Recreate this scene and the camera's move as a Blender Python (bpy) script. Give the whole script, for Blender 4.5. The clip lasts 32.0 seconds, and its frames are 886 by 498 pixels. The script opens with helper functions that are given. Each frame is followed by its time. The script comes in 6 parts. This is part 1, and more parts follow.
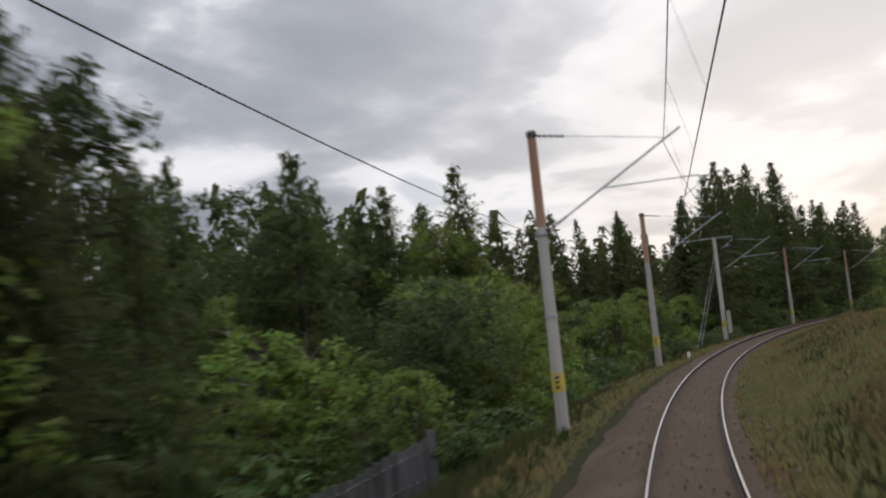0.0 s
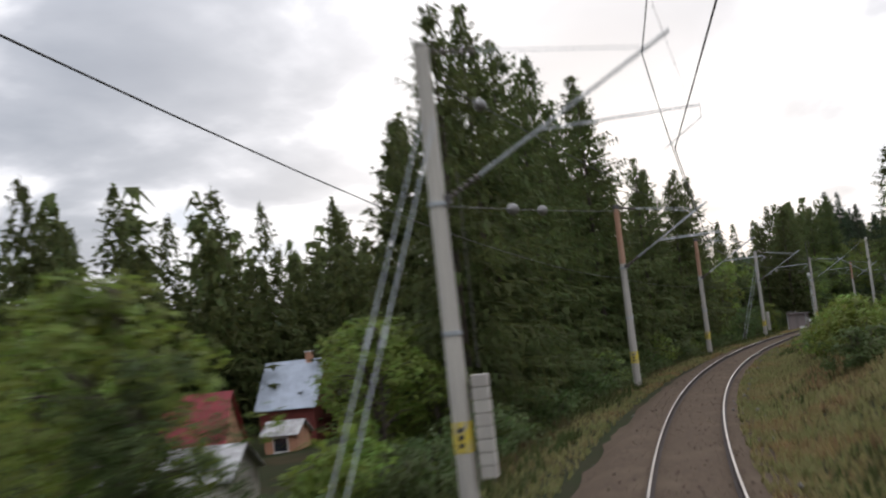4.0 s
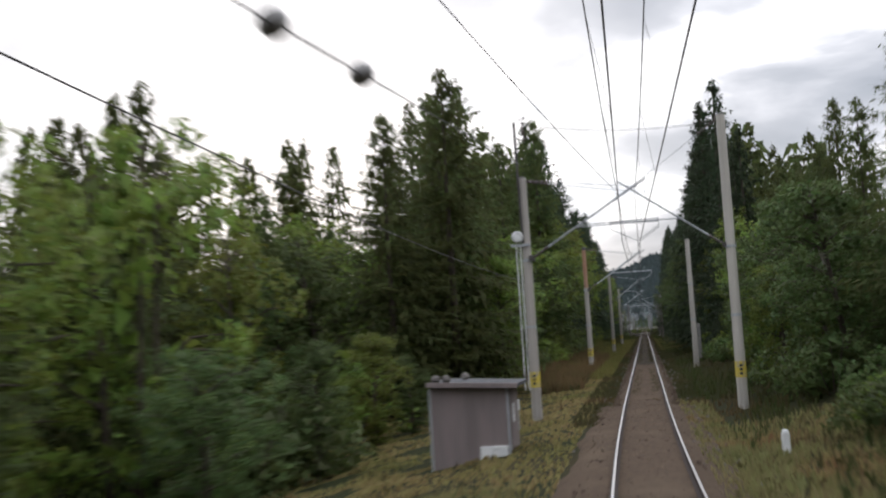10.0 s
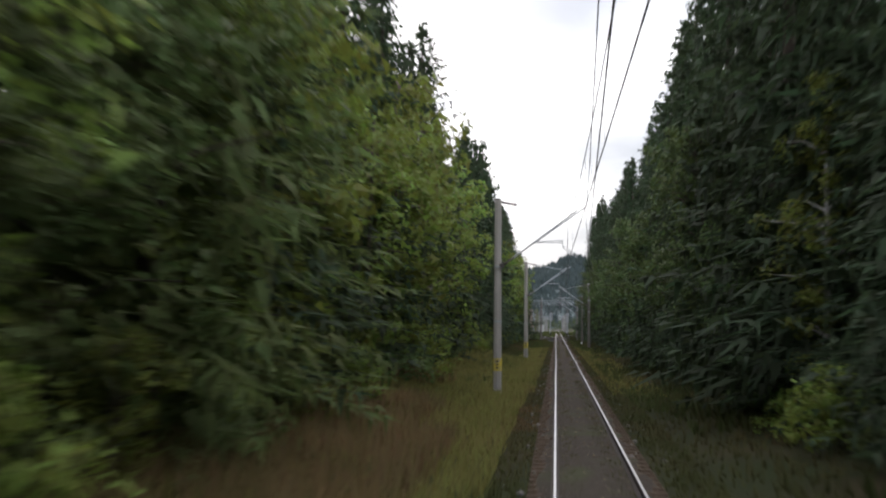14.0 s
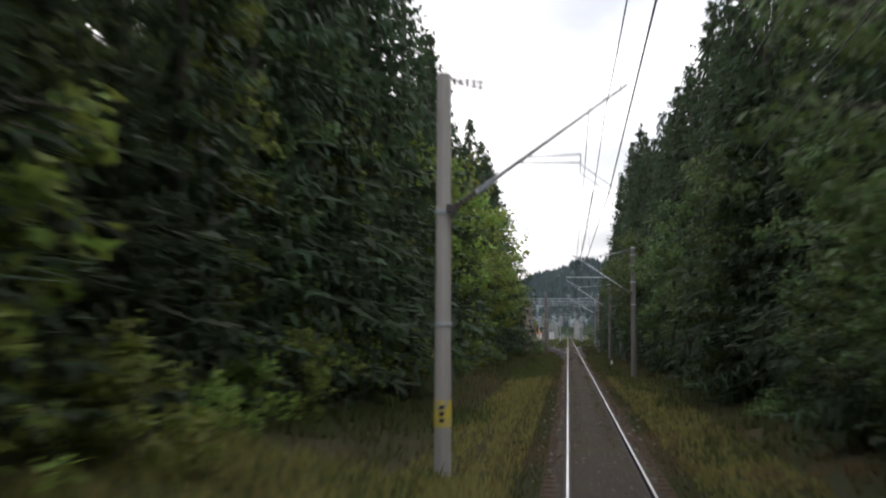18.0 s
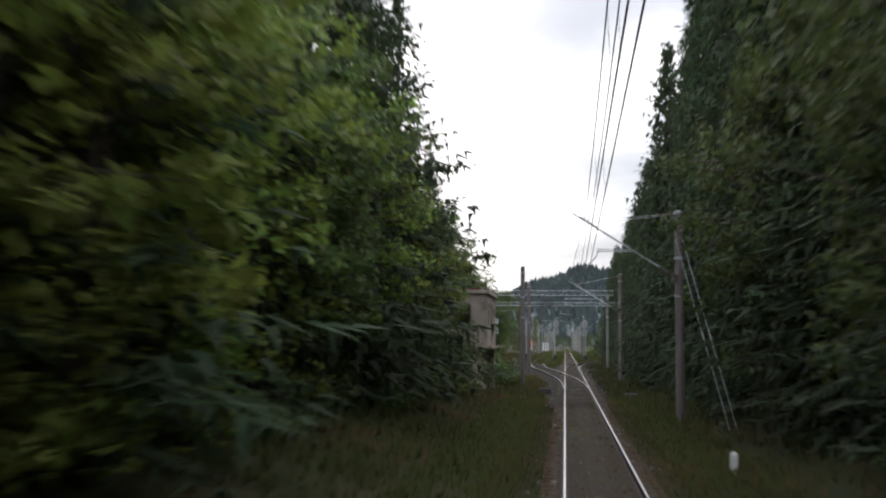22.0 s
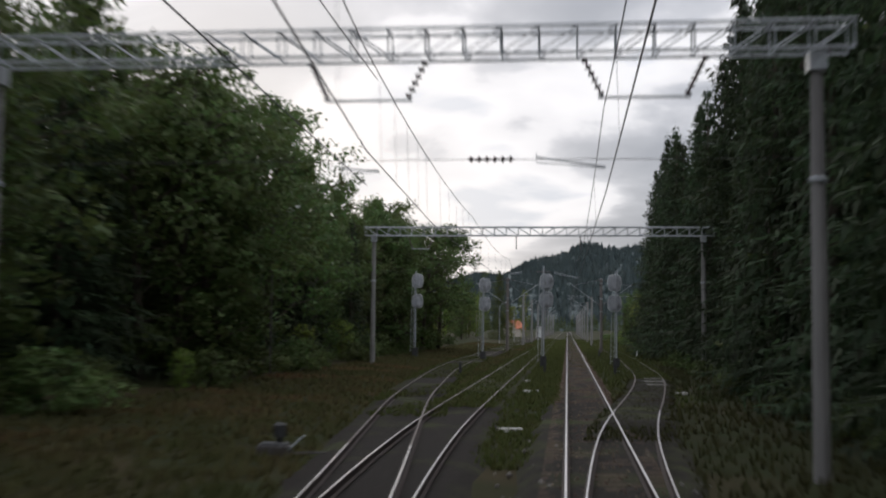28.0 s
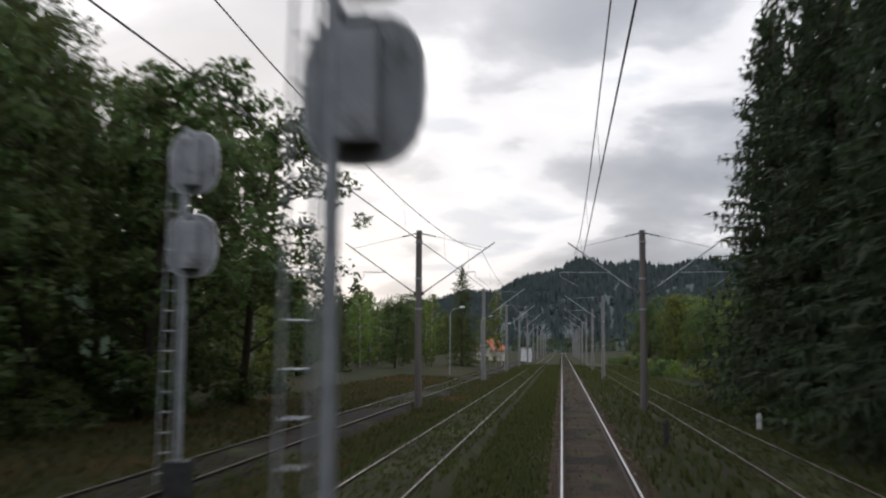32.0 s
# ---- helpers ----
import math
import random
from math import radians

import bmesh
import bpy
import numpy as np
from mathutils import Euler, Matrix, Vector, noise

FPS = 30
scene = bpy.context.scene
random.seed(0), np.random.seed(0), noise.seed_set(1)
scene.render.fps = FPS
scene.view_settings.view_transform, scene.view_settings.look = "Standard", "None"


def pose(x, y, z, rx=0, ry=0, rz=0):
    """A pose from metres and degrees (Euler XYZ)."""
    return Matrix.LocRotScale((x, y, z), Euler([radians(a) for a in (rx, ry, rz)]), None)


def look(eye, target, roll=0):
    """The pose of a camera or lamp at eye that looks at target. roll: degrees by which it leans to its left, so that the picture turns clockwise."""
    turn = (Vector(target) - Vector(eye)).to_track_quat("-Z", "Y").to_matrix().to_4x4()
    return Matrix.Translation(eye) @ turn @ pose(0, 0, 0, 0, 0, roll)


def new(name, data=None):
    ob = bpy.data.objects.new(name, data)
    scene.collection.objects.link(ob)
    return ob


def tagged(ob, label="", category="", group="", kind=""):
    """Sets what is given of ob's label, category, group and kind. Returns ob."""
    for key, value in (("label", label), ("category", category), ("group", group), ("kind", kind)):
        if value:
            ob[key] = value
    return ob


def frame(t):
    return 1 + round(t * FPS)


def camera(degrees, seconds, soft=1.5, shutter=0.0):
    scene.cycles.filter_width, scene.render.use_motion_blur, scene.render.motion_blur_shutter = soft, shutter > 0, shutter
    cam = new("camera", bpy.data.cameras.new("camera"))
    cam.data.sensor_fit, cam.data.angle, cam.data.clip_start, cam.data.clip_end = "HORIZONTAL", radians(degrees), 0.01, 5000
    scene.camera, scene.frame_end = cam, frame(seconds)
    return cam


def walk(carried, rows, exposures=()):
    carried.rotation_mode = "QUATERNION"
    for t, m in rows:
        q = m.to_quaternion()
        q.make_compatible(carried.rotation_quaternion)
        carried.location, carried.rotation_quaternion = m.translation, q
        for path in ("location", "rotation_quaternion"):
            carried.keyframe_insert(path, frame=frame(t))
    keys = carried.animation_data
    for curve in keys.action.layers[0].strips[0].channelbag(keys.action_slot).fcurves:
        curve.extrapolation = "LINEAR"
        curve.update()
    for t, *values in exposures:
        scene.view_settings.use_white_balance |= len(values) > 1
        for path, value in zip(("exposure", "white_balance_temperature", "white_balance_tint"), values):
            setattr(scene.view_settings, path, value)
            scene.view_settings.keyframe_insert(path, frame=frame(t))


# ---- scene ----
# Cab ride on a single-track electrified line: right-hand curve, forest cutting, then a small station throat.
# The line: s is the distance along the track; after the curve the track runs along +y with x = 0, rail top at z = 0.
CURVE_S = [-60, 0, 40, 80, 120, 150, 170, 185, 200, 215, 230]
CURVE_K = [2.701, 2.848, 2.995, 3.059, 3.020, 2.845, 2.271, 1.773, 1.328, 0.648, 0.0]
S_TAB = np.arange(-200.0, 1400.0, 1.0)
K_TAB = np.interp(S_TAB, CURVE_S, CURVE_K) * 0.001
K_TAB[S_TAB > 230] = 0.0
K_TAB[S_TAB < -90] = 0.0
A_TAB = np.cumsum(K_TAB[::-1])[::-1] - K_TAB / 2
X_TAB = np.cumsum(-np.sin(A_TAB))
Y_TAB = np.cumsum(np.cos(A_TAB))
X_TAB = X_TAB - X_TAB[-1]
Y_TAB = Y_TAB - np.interp(300, S_TAB, Y_TAB) + 300
CANT = 5.29


def heading(s):
    return float(np.interp(s, S_TAB, A_TAB))


def cant(s):
    return math.radians(CANT) * float(np.interp(s, S_TAB, K_TAB)) / 0.003


def place(s, lat=0.0, z=0.0):
    """World point at distance s along the line, lat metres to the right of its centre."""
    a = heading(s)
    return Vector((float(np.interp(s, S_TAB, X_TAB)) + lat * math.cos(a), float(np.interp(s, S_TAB, Y_TAB)) + lat * math.sin(a), z))


def places(s, lat, z):
    """The same for arrays."""
    a = np.interp(s, S_TAB, A_TAB)
    return np.stack([np.interp(s, S_TAB, X_TAB) + lat * np.cos(a), np.interp(s, S_TAB, Y_TAB) + lat * np.sin(a), z + 0 * a], -1)


def railpoint(s, lat, z=0.0):
    """A point fixed to the canted track plane of the main line."""
    c = cant(s)
    return place(s, lat * math.cos(c) + z * math.sin(c), z * math.cos(c) - lat * math.sin(c))


def stand(s, lat=0.0, z=0.0, turn=0.0):
    """Pose with x to the right of the track, y ahead."""
    return Matrix.Translation(place(s, lat, z)) @ Matrix.Rotation(heading(s) + radians(turn), 4, "Z")


# ---- camera: in the cab, over the left rail; seconds, distance, yaw to the left of the track, pitch, lean
EYE_UP, EYE_LAT = 2.78, -0.733
RIDE = [
    (0, 5.03, 8.92, 4.48, -0.81), (0.5, 14.01, 8.93, 4.43, -0.80), (1, 22.98, 8.96, 4.45, -0.70),
    (1.5, 31.94, 8.84, 4.71, -0.72), (2, 40.89, 8.81, 4.81, -0.75), (2.5, 49.84, 8.87, 4.68, -0.61),
    (3, 58.78, 8.84, 4.77, -0.60), (3.5, 67.71, 8.81, 4.86, -0.74), (4, 76.63, 8.78, 4.96, -0.88),
    (4.5, 85.55, 8.75, 5.05, -1.01), (5, 94.46, 8.81, 5.10, -1.09), (5.5, 103.37, 8.88, 5.10, -1.03),
    (6, 112.26, 8.92, 5.00, -0.83), (6.5, 121.15, 9.07, 5.03, -0.62), (7, 130.04, 9.14, 4.91, -0.51),
    (7.5, 138.91, 9.07, 4.85, -0.54), (8, 147.78, 9.00, 4.85, -0.58), (8.5, 156.64, 8.88, 4.80, -0.51),
    (9, 165.50, 8.74, 4.82, -0.33), (9.5, 174.35, 8.43, 4.79, -0.19), (10, 183.19, 7.93, 4.72, -0.17),
    (10.5, 192.03, 7.42, 4.59, -0.04), (11, 200.86, 6.93, 4.51, 0.24), (11.5, 209.69, 6.29, 4.30, 0.42),
    (12, 218.51, 6.77, 4.33, 0.42), (12.5, 227.33, 6.82, 4.32, 0.37), (13, 236.14, 6.74, 4.18, 0.53),
    (13.5, 244.94, 6.46, 4.13, 0.69), (14, 253.74, 6.18, 4.13, 0.50), (14.5, 262.53, 5.94, 4.18, 0.21),
    (15, 271.32, 5.47, 4.21, 0.06), (15.5, 280.10, 5.27, 4.10, -0.01), (16, 288.88, 5.64, 4.17, 0.01),
    (16.5, 297.67, 6.01, 4.24, 0.06), (17, 306.48, 6.38, 4.32, 0.11), (17.5, 315.33, 6.75, 4.39, 0.17),
    (18, 324.20, 6.79, 4.52, 0.26), (18.5, 333.11, 6.79, 4.64, 0.34), (19, 342.04, 6.70, 4.75, 0.44),
    (19.5, 351.01, 6.65, 4.84, 0.57), (20, 360.00, 6.63, 4.94, 0.62), (20.5, 369.02, 6.63, 4.99, 0.64),
    (21, 378.07, 6.60, 5.02, 0.66), (21.5, 387.16, 6.61, 5.10, 0.56), (22, 396.27, 6.65, 5.07, 0.38),
    (22.5, 405.41, 6.65, 5.09, 0.24), (23, 414.58, 6.65, 5.04, 0.10), (23.5, 423.77, 6.78, 5.01, -0.01),
    (24, 433.00, 6.83, 4.88, 0.06), (24.5, 442.24, 6.88, 4.68, 0.22), (25, 451.46, 6.90, 4.58, 0.33),
    (25.5, 460.67, 6.92, 4.48, 0.41), (26, 469.87, 6.94, 4.37, 0.48), (26.5, 479.05, 6.96, 4.27, 0.51),
    (27, 488.22, 6.81, 4.21, 0.42), (27.5, 497.38, 6.80, 4.25, 0.43), (28, 506.52, 6.79, 4.19, 0.66),
    (28.5, 515.65, 6.67, 4.21, 0.82), (29, 524.77, 6.63, 4.36, 0.81), (29.5, 533.87, 6.65, 4.42, 0.76),
    (30, 542.96, 6.58, 4.52, 0.76), (30.5, 552.04, 6.58, 4.72, 0.65), (31, 561.10, 6.43, 5.01, 0.11),
    (31.5, 570.16, 6.10, 5.08, -0.19), (32, 579.19, 6.47, 5.34, 0.29),
]


def ride_pose(s, yaw, pitch, lean):
    eye = railpoint(s, EYE_LAT, EYE_UP)
    a, b = heading(s) + radians(yaw), radians(pitch)
    ahead = Vector((-math.sin(a) * math.cos(b), math.cos(a) * math.cos(b), math.sin(b)))
    return look(eye, eye + ahead, lean - math.degrees(cant(s)))


EXPOSURE = [(0, -0.2), (2.5, -0.15), (5, 0.45), (7.5, 0.65), (9.5, 0.35), (11, 0.45), (14, 0.82), (19, 0.85), (22, 0.75), (24, 0.0), (27, -0.08), (32, -0.05)]
cam = camera(45.8, 32.0, soft=2.1, shutter=0.75)
walk(cam, [(t, ride_pose(s, yaw, pitch, lean)) for t, s, yaw, pitch, lean in RIDE], EXPOSURE)

# ---- sky: broken evening overcast, bright low in the west where the sun stands behind the cloud
SUN_YAW, SUN_EL = 20.0, 11.0
SUN_WAY = Vector((-math.sin(radians(SUN_YAW)) * math.cos(radians(SUN_EL)), math.cos(radians(SUN_YAW)) * math.cos(radians(SUN_EL)), math.sin(radians(SUN_EL))))


class Nodes:
    """A small hand for wiring shader nodes."""

    def __init__(self, tree):
        self.tree = tree
        tree.nodes.clear()

    def add(self, kind, **values):
        n = self.tree.nodes.new(kind)
        for key, value in values.items():
            if key in n.inputs:
                n.inputs[key].default_value = value
        return n

    def link(self, a, b):
        self.tree.links.new(a, b)

    def math(self, op, a, b=None, clamp=False):
        n = self.tree.nodes.new("ShaderNodeMath")
        n.operation, n.use_clamp = op, clamp
        for i, v in enumerate((a, b)):
            if v is None:
                continue
            if isinstance(v, (int, float)):
                n.inputs[i].default_value = v
            else:
                self.link(v, n.inputs[i])
        return n.outputs[0]

    def vec(self, op, a, b=None):
        n = self.tree.nodes.new("ShaderNodeVectorMath")
        n.operation = op
        for i, v in enumerate((a, b)):
            if v is None:
                continue
            if isinstance(v, (tuple, Vector)):
                n.inputs[i].default_value = v
            else:
                self.link(v, n.inputs[i])
        return n

    def ramp(self, fac, stops, mode="LINEAR"):
        n = self.tree.nodes.new("ShaderNodeValToRGB")
        n.color_ramp.interpolation = mode
        while len(n.color_ramp.elements) < len(stops):
            n.color_ramp.elements.new(0.5)
        for e, (pos, col) in zip(n.color_ramp.elements, stops):
            e.position = pos
            e.color = (*col, 1) if len(col) == 3 else col
        self.link(fac, n.inputs[0])
        return n.outputs[0]

    def mix(self, fac, a, b, blend="MIX"):
        n = self.tree.nodes.new("ShaderNodeMix")
        n.data_type, n.blend_type = "RGBA", blend
        for i, v in ((0, fac), (6, a), (7, b)):
            if isinstance(v, (int, float)):
                n.inputs[i].default_value = v
            elif isinstance(v, tuple):
                n.inputs[i].default_value = (*v, 1)
            else:
                self.link(v, n.inputs[i])
        return n.outputs[2]

    def noise(self, vector, scale, detail=4.0, rough=0.5, distort=0.0):
        n = self.tree.nodes.new("ShaderNodeTexNoise")
        n.inputs["Scale"].default_value, n.inputs["Detail"].default_value = scale, detail
        n.inputs["Roughness"].default_value, n.inputs["Distortion"].default_value = rough, distort
        if vector is not None:
            self.link(vector, n.inputs["Vector"])
        return n.outputs["Fac"]


world = bpy.data.worlds.new("world")
scene.world = world
world.use_nodes = True
w = Nodes(world.node_tree)
way = w.add("ShaderNodeTexCoord").outputs["Generated"]
parts_of_way = w.add("ShaderNodeSeparateXYZ")
w.link(way, parts_of_way.inputs[0])
up = w.math("ADD", w.math("MAXIMUM", parts_of_way.outputs[2], 0.0), 0.22)
deck = w.add("ShaderNodeCombineXYZ")
w.link(w.math("DIVIDE", parts_of_way.outputs[0], up), deck.inputs[0])
w.link(w.math("DIVIDE", parts_of_way.outputs[1], up), deck.inputs[1])
deck.inputs[2].default_value = 3.7
puffs = w.noise(deck.outputs[0], 1.9, 8.0, 0.47, 0.25)
banks = w.noise(deck.outputs[0], 0.6, 2.0, 0.5, 0.0)
cover = w.math("ADD", w.math("MULTIPLY", puffs, 0.68), w.math("MULTIPLY", banks, 0.32))
toward = w.math("MAXIMUM", w.vec("DOT_PRODUCT", way, SUN_WAY).outputs["Value"], 0.0)
glow = w.math("POWER", toward, 16.0)
thin = w.math("SUBTRACT", cover, w.math("MULTIPLY", glow, 0.055))
cloud = w.ramp(thin, [(0.36, (0.86, 0.92, 1.04)), (0.405, (1.30, 1.29, 1.34)), (0.455, (1.12, 1.12, 1.18)), (0.478, (0.76, 0.78, 0.86)), (0.515, (0.54, 0.57, 0.65)), (0.57, (0.42, 0.455, 0.535)), (0.66, (0.32, 0.355, 0.435))])
warm = w.mix(w.math("MULTIPLY", glow, 0.55, True), cloud, (1.40, 1.36, 1.38))
sky = w.add("ShaderNodeTexSky")
sky.sky_type, sky.sun_disc = "NISHITA", False
sky.sun_elevation, sky.sun_rotation = radians(SUN_EL), radians(-SUN_YAW)
blue = w.mix(1.0, sky.outputs[0], (0.10, 0.10, 0.10), "MULTIPLY")
full = w.mix(0.93, blue, warm)
zenith = w.ramp(parts_of_way.outputs[2], [(0.0, (0.31, 0.31, 0.31)), (0.32, (0.35, 0.35, 0.35)), (0.72, (0.94, 0.94, 0.94)), (1.0, (1.05, 1.05, 1.05))])
ground_side = w.ramp(parts_of_way.outputs[2], [(0.0, (0.03, 0.035, 0.03)), (0.004, (1, 1, 1))])
back = w.add("ShaderNodeBackground", Strength=2.45)
w.link(w.mix(1.0, w.mix(1.0, full, zenith, "MULTIPLY"), ground_side, "MULTIPLY"), back.inputs["Color"])
w.link(back.outputs[0], w.add("ShaderNodeOutputWorld").inputs["Surface"])

sun_data = bpy.data.lights.new("sun", "SUN")
sun_data.energy, sun_data.angle, sun_data.color = 0.3, radians(20), (1.0, 0.9, 0.8)
sun = new("sun", sun_data)
sun.matrix_world = look(Vector((0, 300, 120)) + SUN_WAY * 50, (0, 300, 120))

# ---- materials


def material(name, base, second=None, scale=3.0, rough=0.8, metal=0.0, bump=0.0, bump_scale=30.0, spots=None, spot_scale=1.0, vary=0.0, sheer=0.0, coords="Object", island=0.0, streak=False, spec=0.3):
    """Base and second colour mixed by noise, stains at a larger scale, fine relief; vary: change from object to object."""
    mat = bpy.data.materials.new(name)
    mat.use_nodes = True
    n = Nodes(mat.node_tree)
    at = n.add("ShaderNodeTexCoord").outputs[coords] if coords != "World" else n.add("ShaderNodeNewGeometry").outputs["Position"]
    if streak:
        m = n.add("ShaderNodeMapping")
        m.inputs["Scale"].default_value = (1, 1, 0.12)
        n.link(at, m.inputs[0])
        at2 = m.outputs[0]
    else:
        at2 = at
    col = n.mix(n.ramp(n.noise(at2, scale, 6, 0.6), [(0.38, (0, 0, 0)), (0.62, (1, 1, 1))]), tuple(base), tuple(second or [c * 0.7 for c in base]))
    if spots:
        col = n.mix(n.ramp(n.noise(at2, spot_scale, 5, 0.6, 0.4), [(0.52, (0, 0, 0)), (0.66, (1, 1, 1))]), col, tuple(spots))
    if vary:
        r = n.add("ShaderNodeObjectInfo").outputs["Random"]
        h = n.add("ShaderNodeHueSaturation")
        n.link(n.math("ADD", n.math("MULTIPLY", r, vary), 1.0 - vary / 2), h.inputs["Value"])
        n.link(n.math("ADD", n.math("MULTIPLY", r, vary * 0.08), 0.5 - vary * 0.04), h.inputs["Hue"])
        n.link(col, h.inputs["Color"])
        col = h.outputs[0]
    if island:
        r = n.add("ShaderNodeNewGeometry").outputs["Random Per Island"]
        h = n.add("ShaderNodeHueSaturation")
        n.link(n.math("ADD", n.math("MULTIPLY", r, island), 1.0 - island / 2), h.inputs["Value"])
        n.link(n.math("ADD", n.math("MULTIPLY", r, 0.05), 0.475), h.inputs["Hue"])
        n.link(col, h.inputs["Color"])
        col = h.outputs[0]
    p = n.add("ShaderNodeBsdfPrincipled", Roughness=rough, Metallic=metal)
    p.inputs["Specular IOR Level"].default_value = spec
    n.link(col, p.inputs["Base Color"])
    if bump:
        b = n.add("ShaderNodeBump", Strength=bump, Distance=0.02)
        n.link(n.noise(at, bump_scale, 5, 0.6), b.inputs["Height"])
        n.link(b.outputs[0], p.inputs["Normal"])
    out = n.add("ShaderNodeOutputMaterial")
    if sheer:
        t = n.add("ShaderNodeBsdfTranslucent")
        n.link(col, t.inputs["Color"])
        m = n.add("ShaderNodeMixShader", Fac=sheer)
        n.link(p.outputs[0], m.inputs[1])
        n.link(t.outputs[0], m.inputs[2])
        n.link(m.outputs[0], out.inputs[0])
    else:
        n.link(p.outputs[0], out.inputs[0])
    return mat


M_GROUND = material("ground_soil_grass", (0.018, 0.023, 0.008), (0.022, 0.022, 0.010), 0.35, 0.95, bump=0.6, bump_scale=3, spots=(0.036, 0.028, 0.014), spot_scale=0.12, coords="World", spec=0.06)
M_BALLAST = material("ballast", (0.086, 0.061, 0.042), (0.058, 0.042, 0.030), 9.0, 0.95, bump=1.0, bump_scale=14, spots=(0.092, 0.068, 0.047), spot_scale=0.5, coords="World", spec=0.06)
M_BALLASTGREY = material("grey_ballast", (0.050, 0.040, 0.031), (0.033, 0.027, 0.021), 9.0, 0.95, bump=1.0, bump_scale=14, spots=(0.042, 0.044, 0.022), spot_scale=0.4, coords="World", spec=0.06)
M_BALLASTDARK = material("oily_ballast", (0.026, 0.022, 0.019), (0.017, 0.015, 0.013), 9.0, 0.95, bump=1.0, bump_scale=14, spots=(0.04, 0.045, 0.02), spot_scale=0.35, coords="World", spec=0.06)
M_BEDGRASS = material("weedy_bed", (0.026, 0.023, 0.017), (0.034, 0.036, 0.016), 0.9, 0.95, bump=0.8, bump_scale=12, spots=(0.040, 0.048, 0.016), spot_scale=0.35, coords="World", spec=0.06)
M_RAILSIDE = material("rail_rust", (0.046, 0.032, 0.026), (0.030, 0.021, 0.018), 4, 0.85, coords="World")
M_RAILTOP = material("rail_polished", (0.52, 0.51, 0.50), (0.44, 0.43, 0.42), 0.6, 0.36, 1.0, coords="World")
# darker, browner running head than rail_polished
M_RAILCURVE = material("rail_brown", (0.23, 0.21, 0.195), (0.15, 0.125, 0.11), 0.5, 0.42, 0.8, coords="World")
M_RAILDULL = material("rail_dull", (0.17, 0.15, 0.135), (0.09, 0.065, 0.055), 0.8, 0.55, 0.6, coords="World")
M_SLEEPER = material("sleeper_wood", (0.086, 0.060, 0.042), (0.062, 0.044, 0.032), 6, 0.9, bump=0.5, vary=0.3, spec=0.06)
M_CONCRETE = material("mast_concrete", (0.45, 0.415, 0.365), (0.37, 0.34, 0.30), 2.2, 0.9, bump=0.3, bump_scale=25, spots=(0.27, 0.25, 0.23), spot_scale=0.9, vary=0.22, streak=True)
# darker, greyer than mast_concrete
M_CONCRETE_GREY = material("grey_concrete", (0.25, 0.24, 0.225), (0.19, 0.18, 0.17), 2.2, 0.9, bump=0.3, bump_scale=25, spots=(0.14, 0.13, 0.12), spot_scale=0.9, vary=0.2, streak=True)
M_CONCRETE_DARK = material("mast_concrete_dark", (0.19, 0.165, 0.15), (0.145, 0.125, 0.115), 2.2, 0.9, bump=0.3, spots=(0.12, 0.10, 0.09), spot_scale=0.9, streak=True)
M_RUSTWASH = material("mast_rust_wash", (0.36, 0.20, 0.13), (0.42, 0.30, 0.22), 1.6, 0.9, spots=(0.33, 0.15, 0.09), spot_scale=1.1, streak=True)
M_YELLOW = material("yellow_paint", (0.62, 0.47, 0.05), (0.50, 0.40, 0.10), 6, 0.7, spots=(0.36, 0.32, 0.24), spot_scale=4)
M_INK = material("black_paint", (0.03, 0.03, 0.03), (0.05, 0.05, 0.05), 5, 0.7)
M_WHITE = material("white_paint", (0.75, 0.75, 0.73), (0.62, 0.62, 0.60), 3, 0.7, spots=(0.45, 0.44, 0.42), spot_scale=2.5)
M_STEEL = material("galvanised_steel", (0.42, 0.44, 0.45), (0.33, 0.34, 0.35), 5, 0.55, 0.35, vary=0.1)
M_STEELDARK = material("dark_steel", (0.10, 0.095, 0.09), (0.07, 0.06, 0.055), 5, 0.6, 0.3)
M_INSUL = material("brown_insulator", (0.07, 0.045, 0.04), (0.05, 0.035, 0.03), 5, 0.35, spec=0.5)
M_GLASSINS = material("grey_insulator_ball", (0.20, 0.19, 0.18), (0.13, 0.12, 0.11), 6, 0.4, spec=0.5)
M_WIRE = material("wire_copper_dark", (0.06, 0.055, 0.05), (0.04, 0.04, 0.04), 3, 0.6, 0.4, coords="World")
M_BARK = material("bark", (0.085, 0.065, 0.05), (0.05, 0.04, 0.032), 3, 0.95, bump=0.8, bump_scale=9)
M_BIRCH = material("birch_bark", (0.42, 0.40, 0.37), (0.20, 0.18, 0.16), 2.2, 0.9, bump=0.4)
M_SPRUCE = material("spruce_needles", (0.070, 0.090, 0.030), (0.100, 0.118, 0.038), 0.9, 0.8, vary=0.5, sheer=0.5, island=0.5, spec=0.2)
# darker copy of the needles; the forest walls' shade is in its colour
M_SPRUCESHADE = material("shaded_spruce_needles", (0.029, 0.044, 0.022), (0.042, 0.058, 0.027), 0.9, 0.8, vary=0.5, sheer=0.45, island=0.5, spec=0.2)
M_LEAF = material("broad_leaves", (0.118, 0.158, 0.030), (0.155, 0.188, 0.038), 0.8, 0.7, vary=0.55, sheer=0.48, island=0.6, spec=0.2)
M_LEAFDARK = material("dark_broad_leaves", (0.060, 0.088, 0.028), (0.084, 0.112, 0.034), 0.8, 0.7, vary=0.5, sheer=0.45, island=0.6, spec=0.2)
